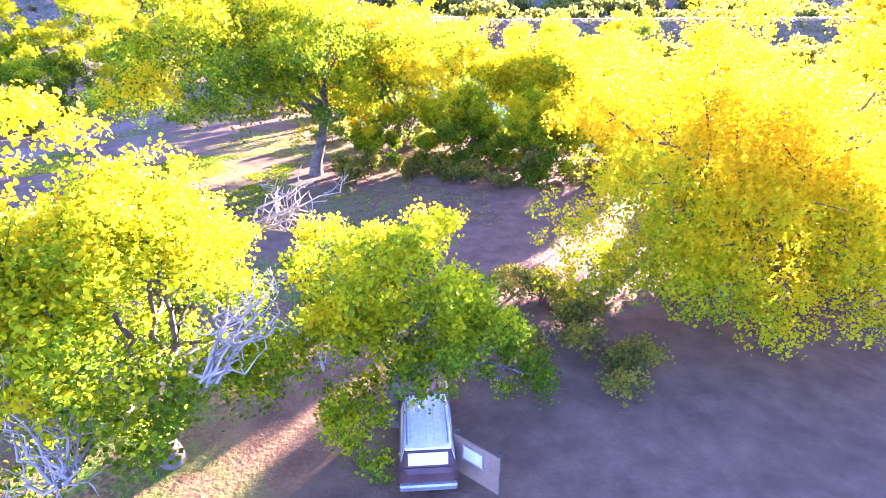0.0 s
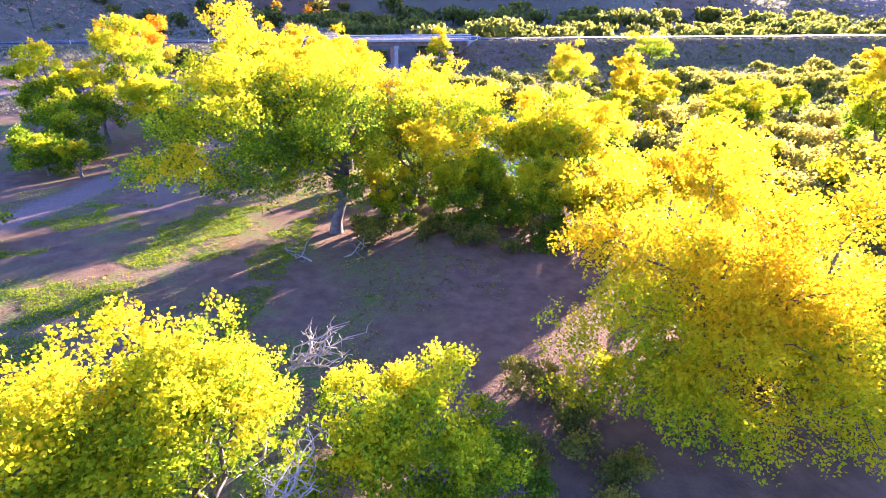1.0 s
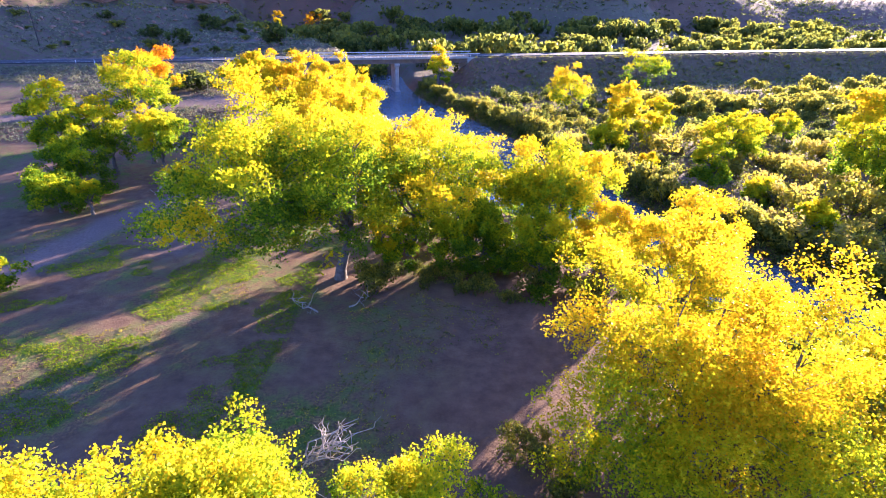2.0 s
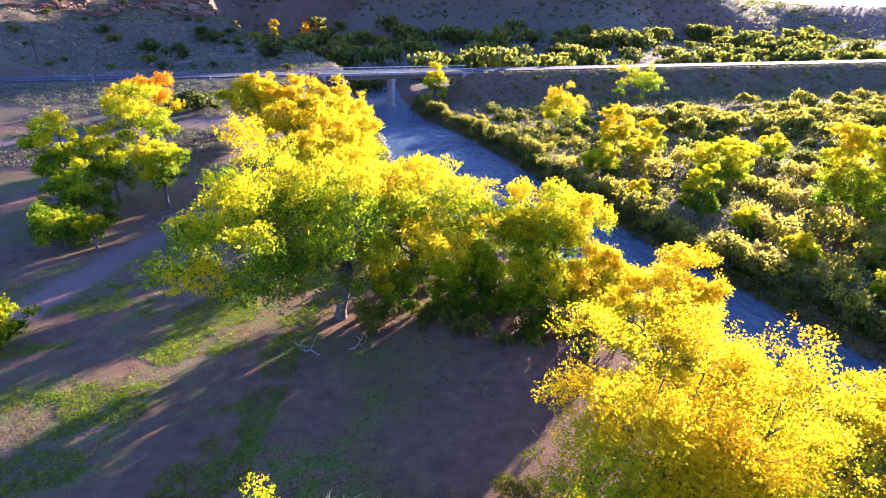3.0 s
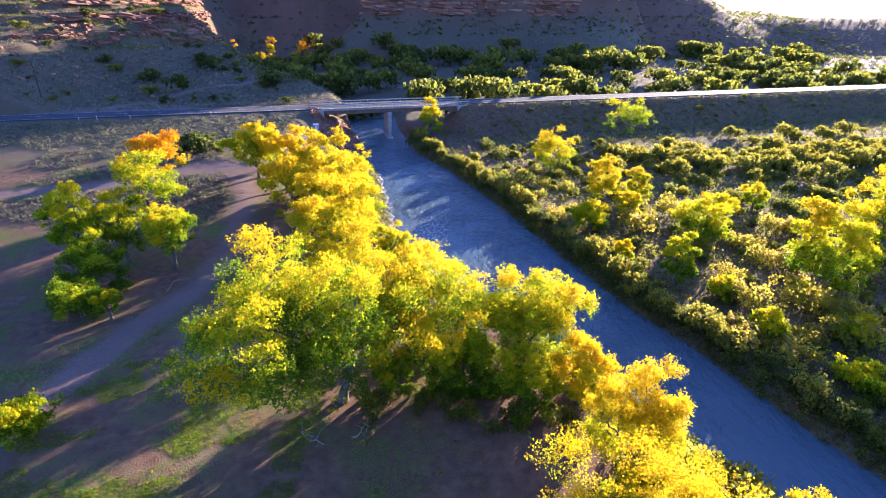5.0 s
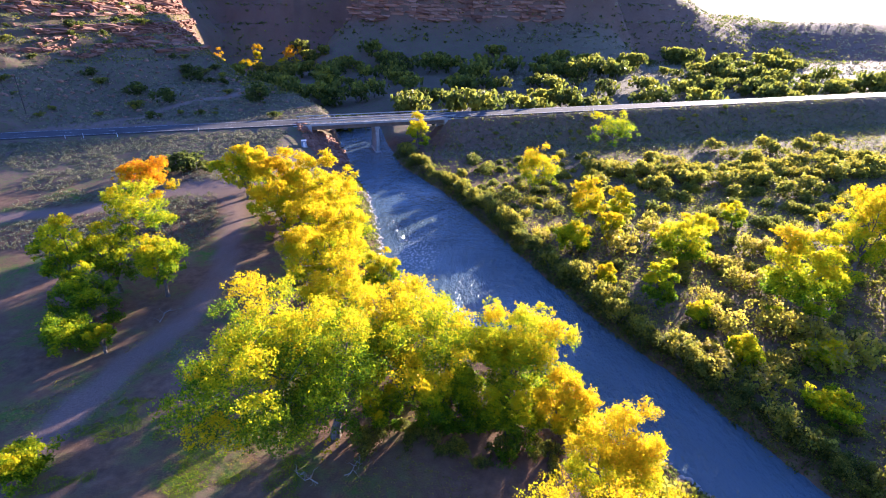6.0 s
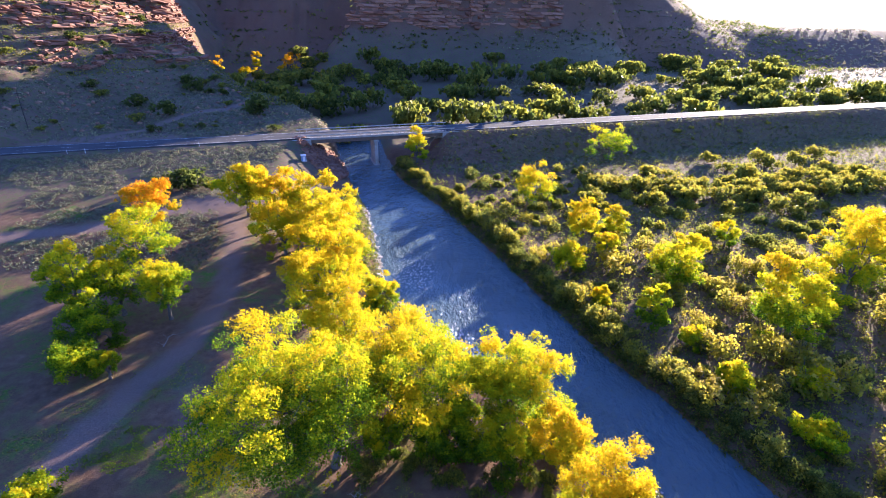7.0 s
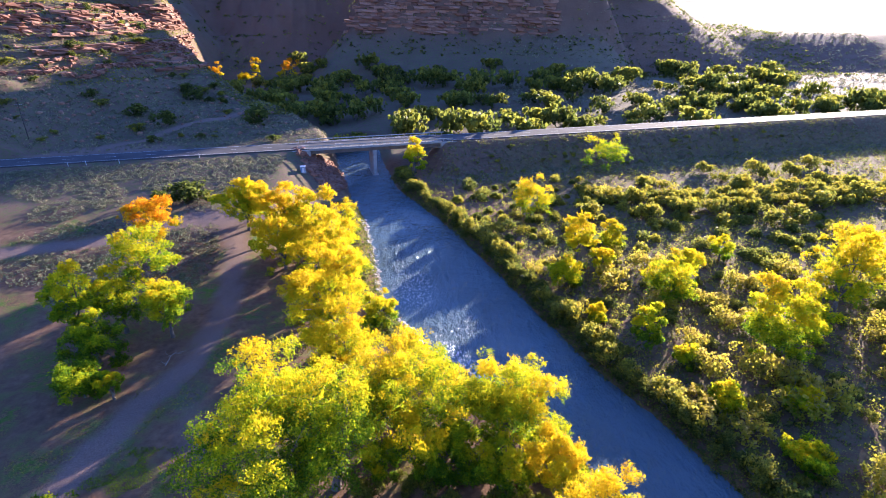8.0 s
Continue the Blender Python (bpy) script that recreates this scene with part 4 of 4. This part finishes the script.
tufts("bank_growth", "dark olive willow shoots and reeds crowding the far bank", "undergrowth", sprinkle(rng, 3200, -30, 60, 24, 182, lambda x, y: (x > banks(y)[1] - 0.4) & (x < banks(y)[1] + 4.0)), 0.6, 1.5, 12, 0.2, (0.0, 0.4), SCRUB, 316)
tufts("flat_growth", "rank olive and gold growth among the bushes of the far flat", "undergrowth", sprinkle(rng, 6000, 5, 115, 30, 140, lambda x, y: (x > banks(y)[1] + 2)), 0.8, 1.1, 9, 0.22, (0.05, 0.7), SCRUB, 317)
tufts("embankment_sage", "pale sage and dry grass on the road embankment", "shrubs", sprinkle(rng, 3600, 2, 230, 165, 262, lambda x, y: (road_off(x, y) < -6) & (road_off(x, y) > -34)), 0.8, 0.75, 9, 0.3, (0.0, 0.8), SAGE, 310)
tufts("scrub_thicket", "close olive and straw scrub on the far flat", "shrubs", thicket, 1.7, 2.0, 330, 0.42, (0.15, 0.65), SCRUB, 309)
tufts("valley_scrub", "pale straw-coloured scrub on the flats beyond the road", "shrubs", sprinkle(rng, 4200, 40, 420, 215, 560, lambda x, y: road_off(x, y) > 9), 1.7, 1.5, 8, 0.8, (0.2, 0.8), SAGE, 307)
tufts("mountain_scrub", "dark scrub scattered on the mountain side", "shrubs", sprinkle(rng, 4500, -250, 330, 395, 620, lambda x, y: height(x, y) > 8), 2.0, 1.8, 8, 1.0, (0.0, 0.4), SCRUB, 304)
tufts("grass", "short green grass and fallen leaves in the meadow", "grass", sprinkle(rng, 5500, -60, 4, 18, 80, lambda x, y: (x < banks(y)[0] - 1) & (near_line(x, y, TRACK) > 2.5) & (wobble(x, y, 5.0, 9.0) > 0.15)), 0.3, 0.1, 6, 0.09, (0.1, 0.75), SCRUB, 305)
tufts("meadow_grass", "bright green grass and herbs in the sunny clearing", "grass", sprinkle(rng, 9000, -46, -14, 24, 54, lambda x, y: (wobble(x, y, 2.6, 3.0) + 0.7 * wobble(x, y, 6.0, 1.0) > 0.12)), 0.32, 0.14, 8, 0.075, (0.0, 0.22), LEAF, 308)
tufts("bank_grass", "tufted grass at the foot of the riverside trees", "grass", sprinkle(rng, 3500, -50, 45, 15, 150, lambda x, y: (np.abs(x - banks(y)[0] + 3.0) < 3.0)), 0.4, 0.5, 8, 0.22, (0.0, 0.5), SCRUB, 306)


def stones(name, label, spots, low, high, mat, seed):
    g = np.random.default_rng(seed)
    bm = bmesh.new()
    bmesh.ops.create_icosphere(bm, subdivisions=1, radius=1.0)
    v0 = np.array([v.co[:] for v in bm.verts])
    f0 = np.array([[v.index for v in f.verts] for f in bm.faces])
    bm.free()
    n = len(spots)
    s = g.uniform(low, high, n) * g.uniform(0.5, 1.3, n)
    v = v0[None] * (1 + g.normal(0, 0.16, (n, len(v0), 1))) * np.stack([s * g.uniform(0.8, 1.6, n), s, s * g.uniform(0.5, 0.9, n)], -1)[:, None]
    a = g.uniform(0, 6.28, n)
    x = v[..., 0] * np.cos(a)[:, None] - v[..., 1] * np.sin(a)[:, None]
    y = v[..., 0] * np.sin(a)[:, None] + v[..., 1] * np.cos(a)[:, None]
    co = np.stack([x + spots[:, :1], y + spots[:, 1:], v[..., 2] + height(spots[:, 0], spots[:, 1])[:, None]], -1).reshape(-1, 3)
    me = mesh_from(name, co, (f0[None] + (np.arange(n) * len(v0))[:, None, None]).reshape(-1, 3))
    me.materials.append(mat)
    return tagged(new(name, me), label, "stones", kind="stuff")


stones("hill_boulders", "red and grey sandstone boulders strewn over the hill", sprinkle(rng, 1500, -280, -45, 185, 340, lambda x, y: (road_off(x, y) > 14) & (x + 36 + 0.891 * (y - 192) < 4)), 0.15, 1.0, ROCK, 311)
stones("abutment_riprap", "broken red sandstone riprap on the bank below the bridge", sprinkle(rng, 900, -56, -29, 158, 186, lambda x, y: (from_bank(x, y) > -0.5) & (from_bank(x, y) < 9 + 0.4 * (y - 160)) & (road_off(x, y) < -1) & (x < banks(y)[0] + 1)), 0.3, 0.95, ROCK, 314)
stones("river_stones", "wet pale stones at the water's edge", sprinkle(rng, 900, -30, 45, 20, 140, lambda x, y: (np.abs(from_bank(x, y) - 0.1) < 0.8) & (x < banks(y)[0] + 3)), 0.12, 0.4, CONCRETE, 312)


# ---- rock ledges on the hill ----
BLOCKS = []
for k in range(6):
    g = np.random.default_rng(400 + k)
    bm = box((1, 1, 1))
    bmesh.ops.subdivide_edges(bm, edges=bm.edges, cuts=1, use_grid_fill=True)
    for v in bm.verts:
        v.co += Vector(g.normal(0, 0.07, 3))
    me = bpy.data.meshes.new("block")
    bm.to_mesh(me)
    bm.free()
    me.materials.append(ROCK)
    BLOCKS.append(me)


def ledge(label, x0, y0, x1, y1, rows, size, seed):
    """A broken band of bedded sandstone blocks between two places on the slope."""
    g = np.random.default_rng(seed)
    ob = thing("rock_ledge", (x0, y0, float(height(x0, y0)) - 1.0), label, "rock", "sandstone ledges")
    n = int(math.hypot(x1 - x0, y1 - y0) / (size * 0.85))
    turn = math.degrees(math.atan2(y1 - y0, x1 - x0))
    for row in range(rows):
        for k in range(n):
            if g.uniform() < 0.12 + 0.12 * row:
                continue
            t = (k + g.uniform(-0.3, 0.3)) / n
            bx, by = x0 + (x1 - x0) * t + g.normal(0, 0.5), y0 + (y1 - y0) * t + g.normal(0, 0.8) + row * 0.9
            bz = float(height(bx, by)) * 0.35 + float(height(x0 + (x1 - x0) * t, y0 + (y1 - y0) * t)) * 0.65 + (row + 0.3) * size * 0.5
            m = pose(bx, by, bz, g.normal(0, 5), g.normal(0, 5), turn + g.normal(0, 12)) @ Matrix.Diagonal((size * g.uniform(0.9, 2.0), size * g.uniform(0.9, 1.7), size * g.uniform(0.45, 0.8), 1))
            part("block", BLOCKS[g.integers(0, 6)], None, ob, at=ob.matrix_basis.inverted() @ m)
    return ob


# ---- by the road and the river ----
def utility_pole(x, y):
    ob = thing("utility_pole", (x, y, float(height(x, y)) - 0.3), "dark weathered wooden utility pole with a crossarm on the slope", "pole")
    bits = []
    tube(bits, [(0, 0, 0), (0, 0, 6), (0, 0, 12.3)], [0.19, 0.16, 0.12], 10)
    part("shaft", bits_mesh("shaft", bits), WOOD, ob)
    part("crossarm", box((2.4, 0.12, 0.14), (0, 0.14, 11.4), edge=0.02), WOOD, ob)
    for k in (-1.05, -0.4, 0.4, 1.05):
        bits = []
        tube(bits, [(k, 0.14, 11.47), (k, 0.14, 11.55), (k, 0.14, 11.68), (k, 0.14, 11.72)], [0.03, 0.06, 0.06, 0.02], 8)
        part("insulator", bits_mesh("insulator", bits), WHITE, ob)
    return ob


utility_pole(-134.5, 177.5)


def marker_post(x, y):
    ob = thing("marker_post", (x, y, float(height(x, y)) - 0.2), "slim white roadside marker post with a dark base", "post", "marker posts")
    part("post", box((0.12, 0.05, 1.5), (0, 0, 0.75), edge=0.01), WHITE, ob)
    part("reflector", box((0.09, 0.02, 0.14), (0, -0.037, 1.3)), STEEL, ob)
    return ob


post = marker_post(-106, 159.5)
for x, y in ((-110.5, 158), (-97, 161.5), (-75, 168), (20, 193.5), (60, 204.5), (100, 215)):
    copy_thing(post, pose(x, y, float(height(x, y)) - 0.2))


def gauge_hut(x, y):
    ob = thing("gauge_hut", pose(x, y, float(height(x, y)) - 0.1, 0, 0, 12), "small pale blue metal gauge hut on the bank", "hut")
    part("body", box((1.5, 1.3, 1.9), (0, 0, 1.05), edge=0.03), BLUE, ob)
    part("roof", box((1.7, 1.5, 0.1), (0, 0, 2.04), (4, 0, 0), edge=0.02), STEEL, ob)
    part("door", box((0.7, 0.05, 1.5), (0.1, -0.665, 0.95), edge=0.01), WHITE, ob)
    part("footing", box((1.9, 1.7, 0.3), (0, 0, 0.05), edge=0.03), CONCRETE, ob)
    return ob


gauge_hut(-41.5, 165.0)

# ---- by the clearing at the start ----
def wheel(parent, x, y):
    bits = []
    t = np.linspace(0, 2 * math.pi, 25)
    tube(bits, np.stack([np.zeros(25), 0.27 * np.cos(t), 0.27 * np.sin(t)], -1), np.full(25, 0.11), 8)
    tyre = part("tyre", bits_mesh("tyre", bits), RUBBER, parent, at=Matrix.Translation((x, y, 0.38)))
    bm = bmesh.new()
    bmesh.ops.create_cone(bm, cap_ends=True, segments=20, radius1=0.22, radius2=0.2, depth=0.16, matrix=pose(0, 0, 0, 0, 90, 0))
    part("rim", bm, STEEL, tyre)


def suv(x, y, turn):
    ob = thing("sport_utility_car", pose(x, y, float(height(x, y)), 0, 0, turn), "dark red sport utility car with a white roof parked under trees", "car")
    bm = box((1.84, 4.4, 0.72), (0, 0, 0.76), edge=0.12)
    add_box(bm, (1.78, 1.2, 0.16), (0, 1.5, 1.12), (-4, 0, 0), edge=0.06)
    part("body", bm, DARK, ob)
    bm = bmesh.new()
    lo = [bm.verts.new(v) for v in ((-0.86, -2.08, 1.1), (0.86, -2.08, 1.1), (0.86, 1.05, 1.1), (-0.86, 1.05, 1.1))]
    hi = [bm.verts.new(v) for v in ((-0.70, -1.92, 1.74), (0.70, -1.92, 1.74), (0.70, 0.45, 1.74), (-0.70, 0.45, 1.74))]
    bm.faces.new(hi)
    bm.faces.new(lo[::-1])
    for k in range(4):
        bm.faces.new((lo[k], lo[(k + 1) % 4], hi[(k + 1) % 4], hi[k]))
    bmesh.ops.bevel(bm, geom=list(bm.edges), offset=0.05, segments=2, affect="EDGES")
    part("cabin", bm, DARK, ob)
    bm = box((1.46, 2.5, 0.09), (0, -0.72, 1.76), edge=0.04)
    part("roof", bm, WHITE, ob, "white painted ribbed roof")
    for k in (-0.5, -0.25, 0, 0.25, 0.5):
        part("roof_rib", box((0.05, 2.2, 0.025), (k, -0.72, 1.815), edge=0.008), WHITE, ob)
    part("rear_window", box((1.24, 0.02, 0.42), (0, -2.03, 1.44), (-14, 0, 0), edge=0.005), GLASS, ob)
    part("windscreen", box((1.3, 0.02, 0.72), (0, 0.79, 1.43), (43, 0, 0), edge=0.005), GLASS, ob)
    for s in (-1, 1):
        part("side_window", box((0.02, 2.3, 0.4), (0.80 * s, -0.75, 1.44), (0, -14 * s, 0), edge=0.005), GLASS, ob)
        part("tail_light", box((0.16, 0.05, 0.36), (0.8 * s, -2.205, 0.95), edge=0.015), DARK, ob, "red tail light")
        part("headlight", box((0.34, 0.06, 0.18), (0.66 * s, 2.2, 0.85), edge=0.02), GLASS, ob)
        part("roof_rack", box((0.05, 2.2, 0.06), (0.64 * s, -0.72, 1.86), edge=0.015), STEEL, ob)
        for yy in (-1.4, 1.4):
            wheel(ob, 0.8 * s, yy)
    part("rear_bumper", box((1.8, 0.2, 0.24), (0, -2.24, 0.52), edge=0.05), STEEL, ob)
    part("front_bumper", box((1.8, 0.2, 0.24), (0, 2.24, 0.52), edge=0.05), STEEL, ob)
    return ob


suv(-0.6, 14.1, 4)


def notice_board(x, y, turn):
    ob = thing("notice_board", pose(x, y, float(height(x, y)) - 0.1, 0, 0, turn), "brown wooden notice board with a framed white sheet", "sign")
    part("panel", box((1.75, 0.07, 1.5), (0, 0, 0.95), edge=0.01), BROWN, ob)
    for s in (-1, 1):
        part("post", box((0.12, 0.12, 1.9), (0.82 * s, 0.09, 0.9), edge=0.015), WOOD, ob)
    part("sheet", box((0.72, 0.012, 0.52), (-0.1, -0.045, 1.2)), WHITE, ob, "white paper sheet")
    for s in (-1, 1):
        part("frame_rail", box((0.84, 0.03, 0.05), (-0.1, -0.05, 1.2 + 0.29 * s), edge=0.006), STEEL, ob)
        part("frame_rail", box((0.05, 0.03, 0.53), (-0.1 + 0.395 * s, -0.05, 1.2), edge=0.006), STEEL, ob)
    return ob


notice_board(1.05, 12.5, -38)


def fallen_branch(x, y, size, turn, seed):
    g = np.random.default_rng(seed)
    ob = thing("fallen_branch", pose(x, y, float(height(x, y)) + 0.12, 0, 0, turn), "pale barkless fallen branch with forked twigs", "branch", "fallen branches")
    bits = []
    w = bent(g, (0, 0, 0), (size, 0, size * 0.25), 8, 0.2)
    tube(bits, w, np.linspace(0.08, 0.015, 8), 6)
    part("stem", bits_mesh("stem", bits), DEAD, ob)
    for k in range(9):
        bits = []
        s = w[g.integers(1, 7)]
        e = s + g.normal(0, 0.3, 3) * size + [0, 0, 0.15 * size]
        e[2] = max(e[2], 0.05)
        tube(bits, bent(g, s, e, 5, 0.25), np.linspace(0.035, 0.008, 5), 4)
        part("twig", bits_mesh("twig", bits), DEAD, ob)
    return ob


fallen_branch(-12.4, 40.4, 3.0, 160, 501)
fallen_branch(-9.8, 41.5, 2.2, 30, 502)
fallen_branch(-44.0, 72.0, 3.2, 80, 503)
fallen_branch(-8.5, 20.5, 2.6, 200, 504)
fallen_branch(-5.0, 18.0, 2.2, 120, 505)

g = np.random.default_rng(430)
bands = 0
while bands < 9:
    x, y = g.uniform(-205, -128), g.uniform(215, 330)
    z = float(height(x, y))
    if not 24 < z < 36 or x + 36 + 0.891 * (y - 192) > 3:
        continue
    gx2, gy2 = float(height(x + 2, y) - height(x - 2, y)), float(height(x, y + 2) - height(x, y - 2))
    k = math.hypot(gx2, gy2) + 1e-6
    half = g.uniform(6, 12)
    dx, dy = -gy2 / k * half, gx2 / k * half
    ledge(("broken band of red sandstone blocks on the hill", "weathered tan sandstone ledge above the slope", "low red sandstone outcrop among scrub")[bands % 3], x - dx, y - dy, x + dx, y + dy, 2, g.uniform(0.9, 1.6), 431 + bands)
    bands += 1


def cliff(label, z0, levels, thick, y0, y1, seed):
    """Beds of sandstone slabs laid one over the other along the slope's level lines."""
    g = np.random.default_rng(seed)
    ob = thing("sandstone_cliff", (-185, 300, z0), label, "cliff", "sandstone cliffs on the hill")
    side = np.arange(-290.0, -110.0, 0.5)
    for level in range(levels):
        z, y = z0 + level * thick, y0 + g.uniform(0, 3)
        jut = g.uniform(-0.4, 1.0)
        while y < y1:
            long = g.uniform(2.5, 7.5)
            y += long * 0.5
            above = np.nonzero(height(side, np.full_like(side, y)) > z)[0]
            if len(above) and g.uniform() > 0.06:
                x = float(side[above[-1]])
                a, b = float(height(x + 1.5, y) - height(x - 1.5, y)), float(height(x, y + 1.5) - height(x, y - 1.5))
                turn = math.degrees(math.atan2(b, a)) + 90
                deep = g.uniform(3.0, 5.0)
                m = pose(x - 0.6 + jut + g.normal(0, 0.35), y, z, g.normal(0, 1.5), g.normal(0, 1.5), turn + g.normal(0, 6)) @ Matrix.Diagonal((long * 1.08, deep, thick * g.uniform(0.8, 1.02), 1))
                part("slab", BLOCKS[g.integers(0, 6)], None, ob, at=ob.matrix_basis.inverted() @ m)
            y += long * 0.5
    return ob


cliff("bedded red and tan sandstone cliff along the hilltop", 42.0, 9, 1.5, 240, 368, 461)
cliff("thin-bedded tan sandstone ledge below the hilltop cliff", 35.5, 3, 1.1, 232, 368, 462)
cliff("broken red sandstone beds on the steep end of the hill", 27.0, 5, 1.7, 256, 345, 464)
cliff("weathered tan sandstone rim above the cliff", 58.5, 3, 2.0, 250, 368, 463)


def butte_beds(z0, levels, thick, x0, x1, seed):
    """Beds of red sandstone slabs along the front of the butte."""
    g = np.random.default_rng(seed)
    ob = thing("sandstone_cliff", (-30, 425, z0), "red bedded sandstone cliff above a rubble slope", "cliff", "sandstone cliffs on the hill")
    back = np.arange(400.0, 450.0, 0.4)
    for level in range(levels):
        z, x = z0 + level * thick, x0 + g.uniform(0, 4)
        while x < x1:
            long = g.uniform(4, 11)
            x += long * 0.5
            above = np.nonzero(height(np.full_like(back, x), back) > z)[0]
            if len(above) and g.uniform() > 0.1:
                m = pose(x, float(back[above[0]]) + 1.4 + g.normal(0, 0.5), z, g.normal(0, 1.5), g.normal(0, 1.5), g.normal(0, 7)) @ Matrix.Diagonal((long * 1.06, g.uniform(4, 6), thick * g.uniform(0.75, 1.02), 1))
                part("slab", BLOCKS[g.integers(0, 6)], None, ob, at=ob.matrix_basis.inverted() @ m)
            x += long * 0.5
    return ob


butte_beds(37.0, 16, 2.4, -72, 90, 471)
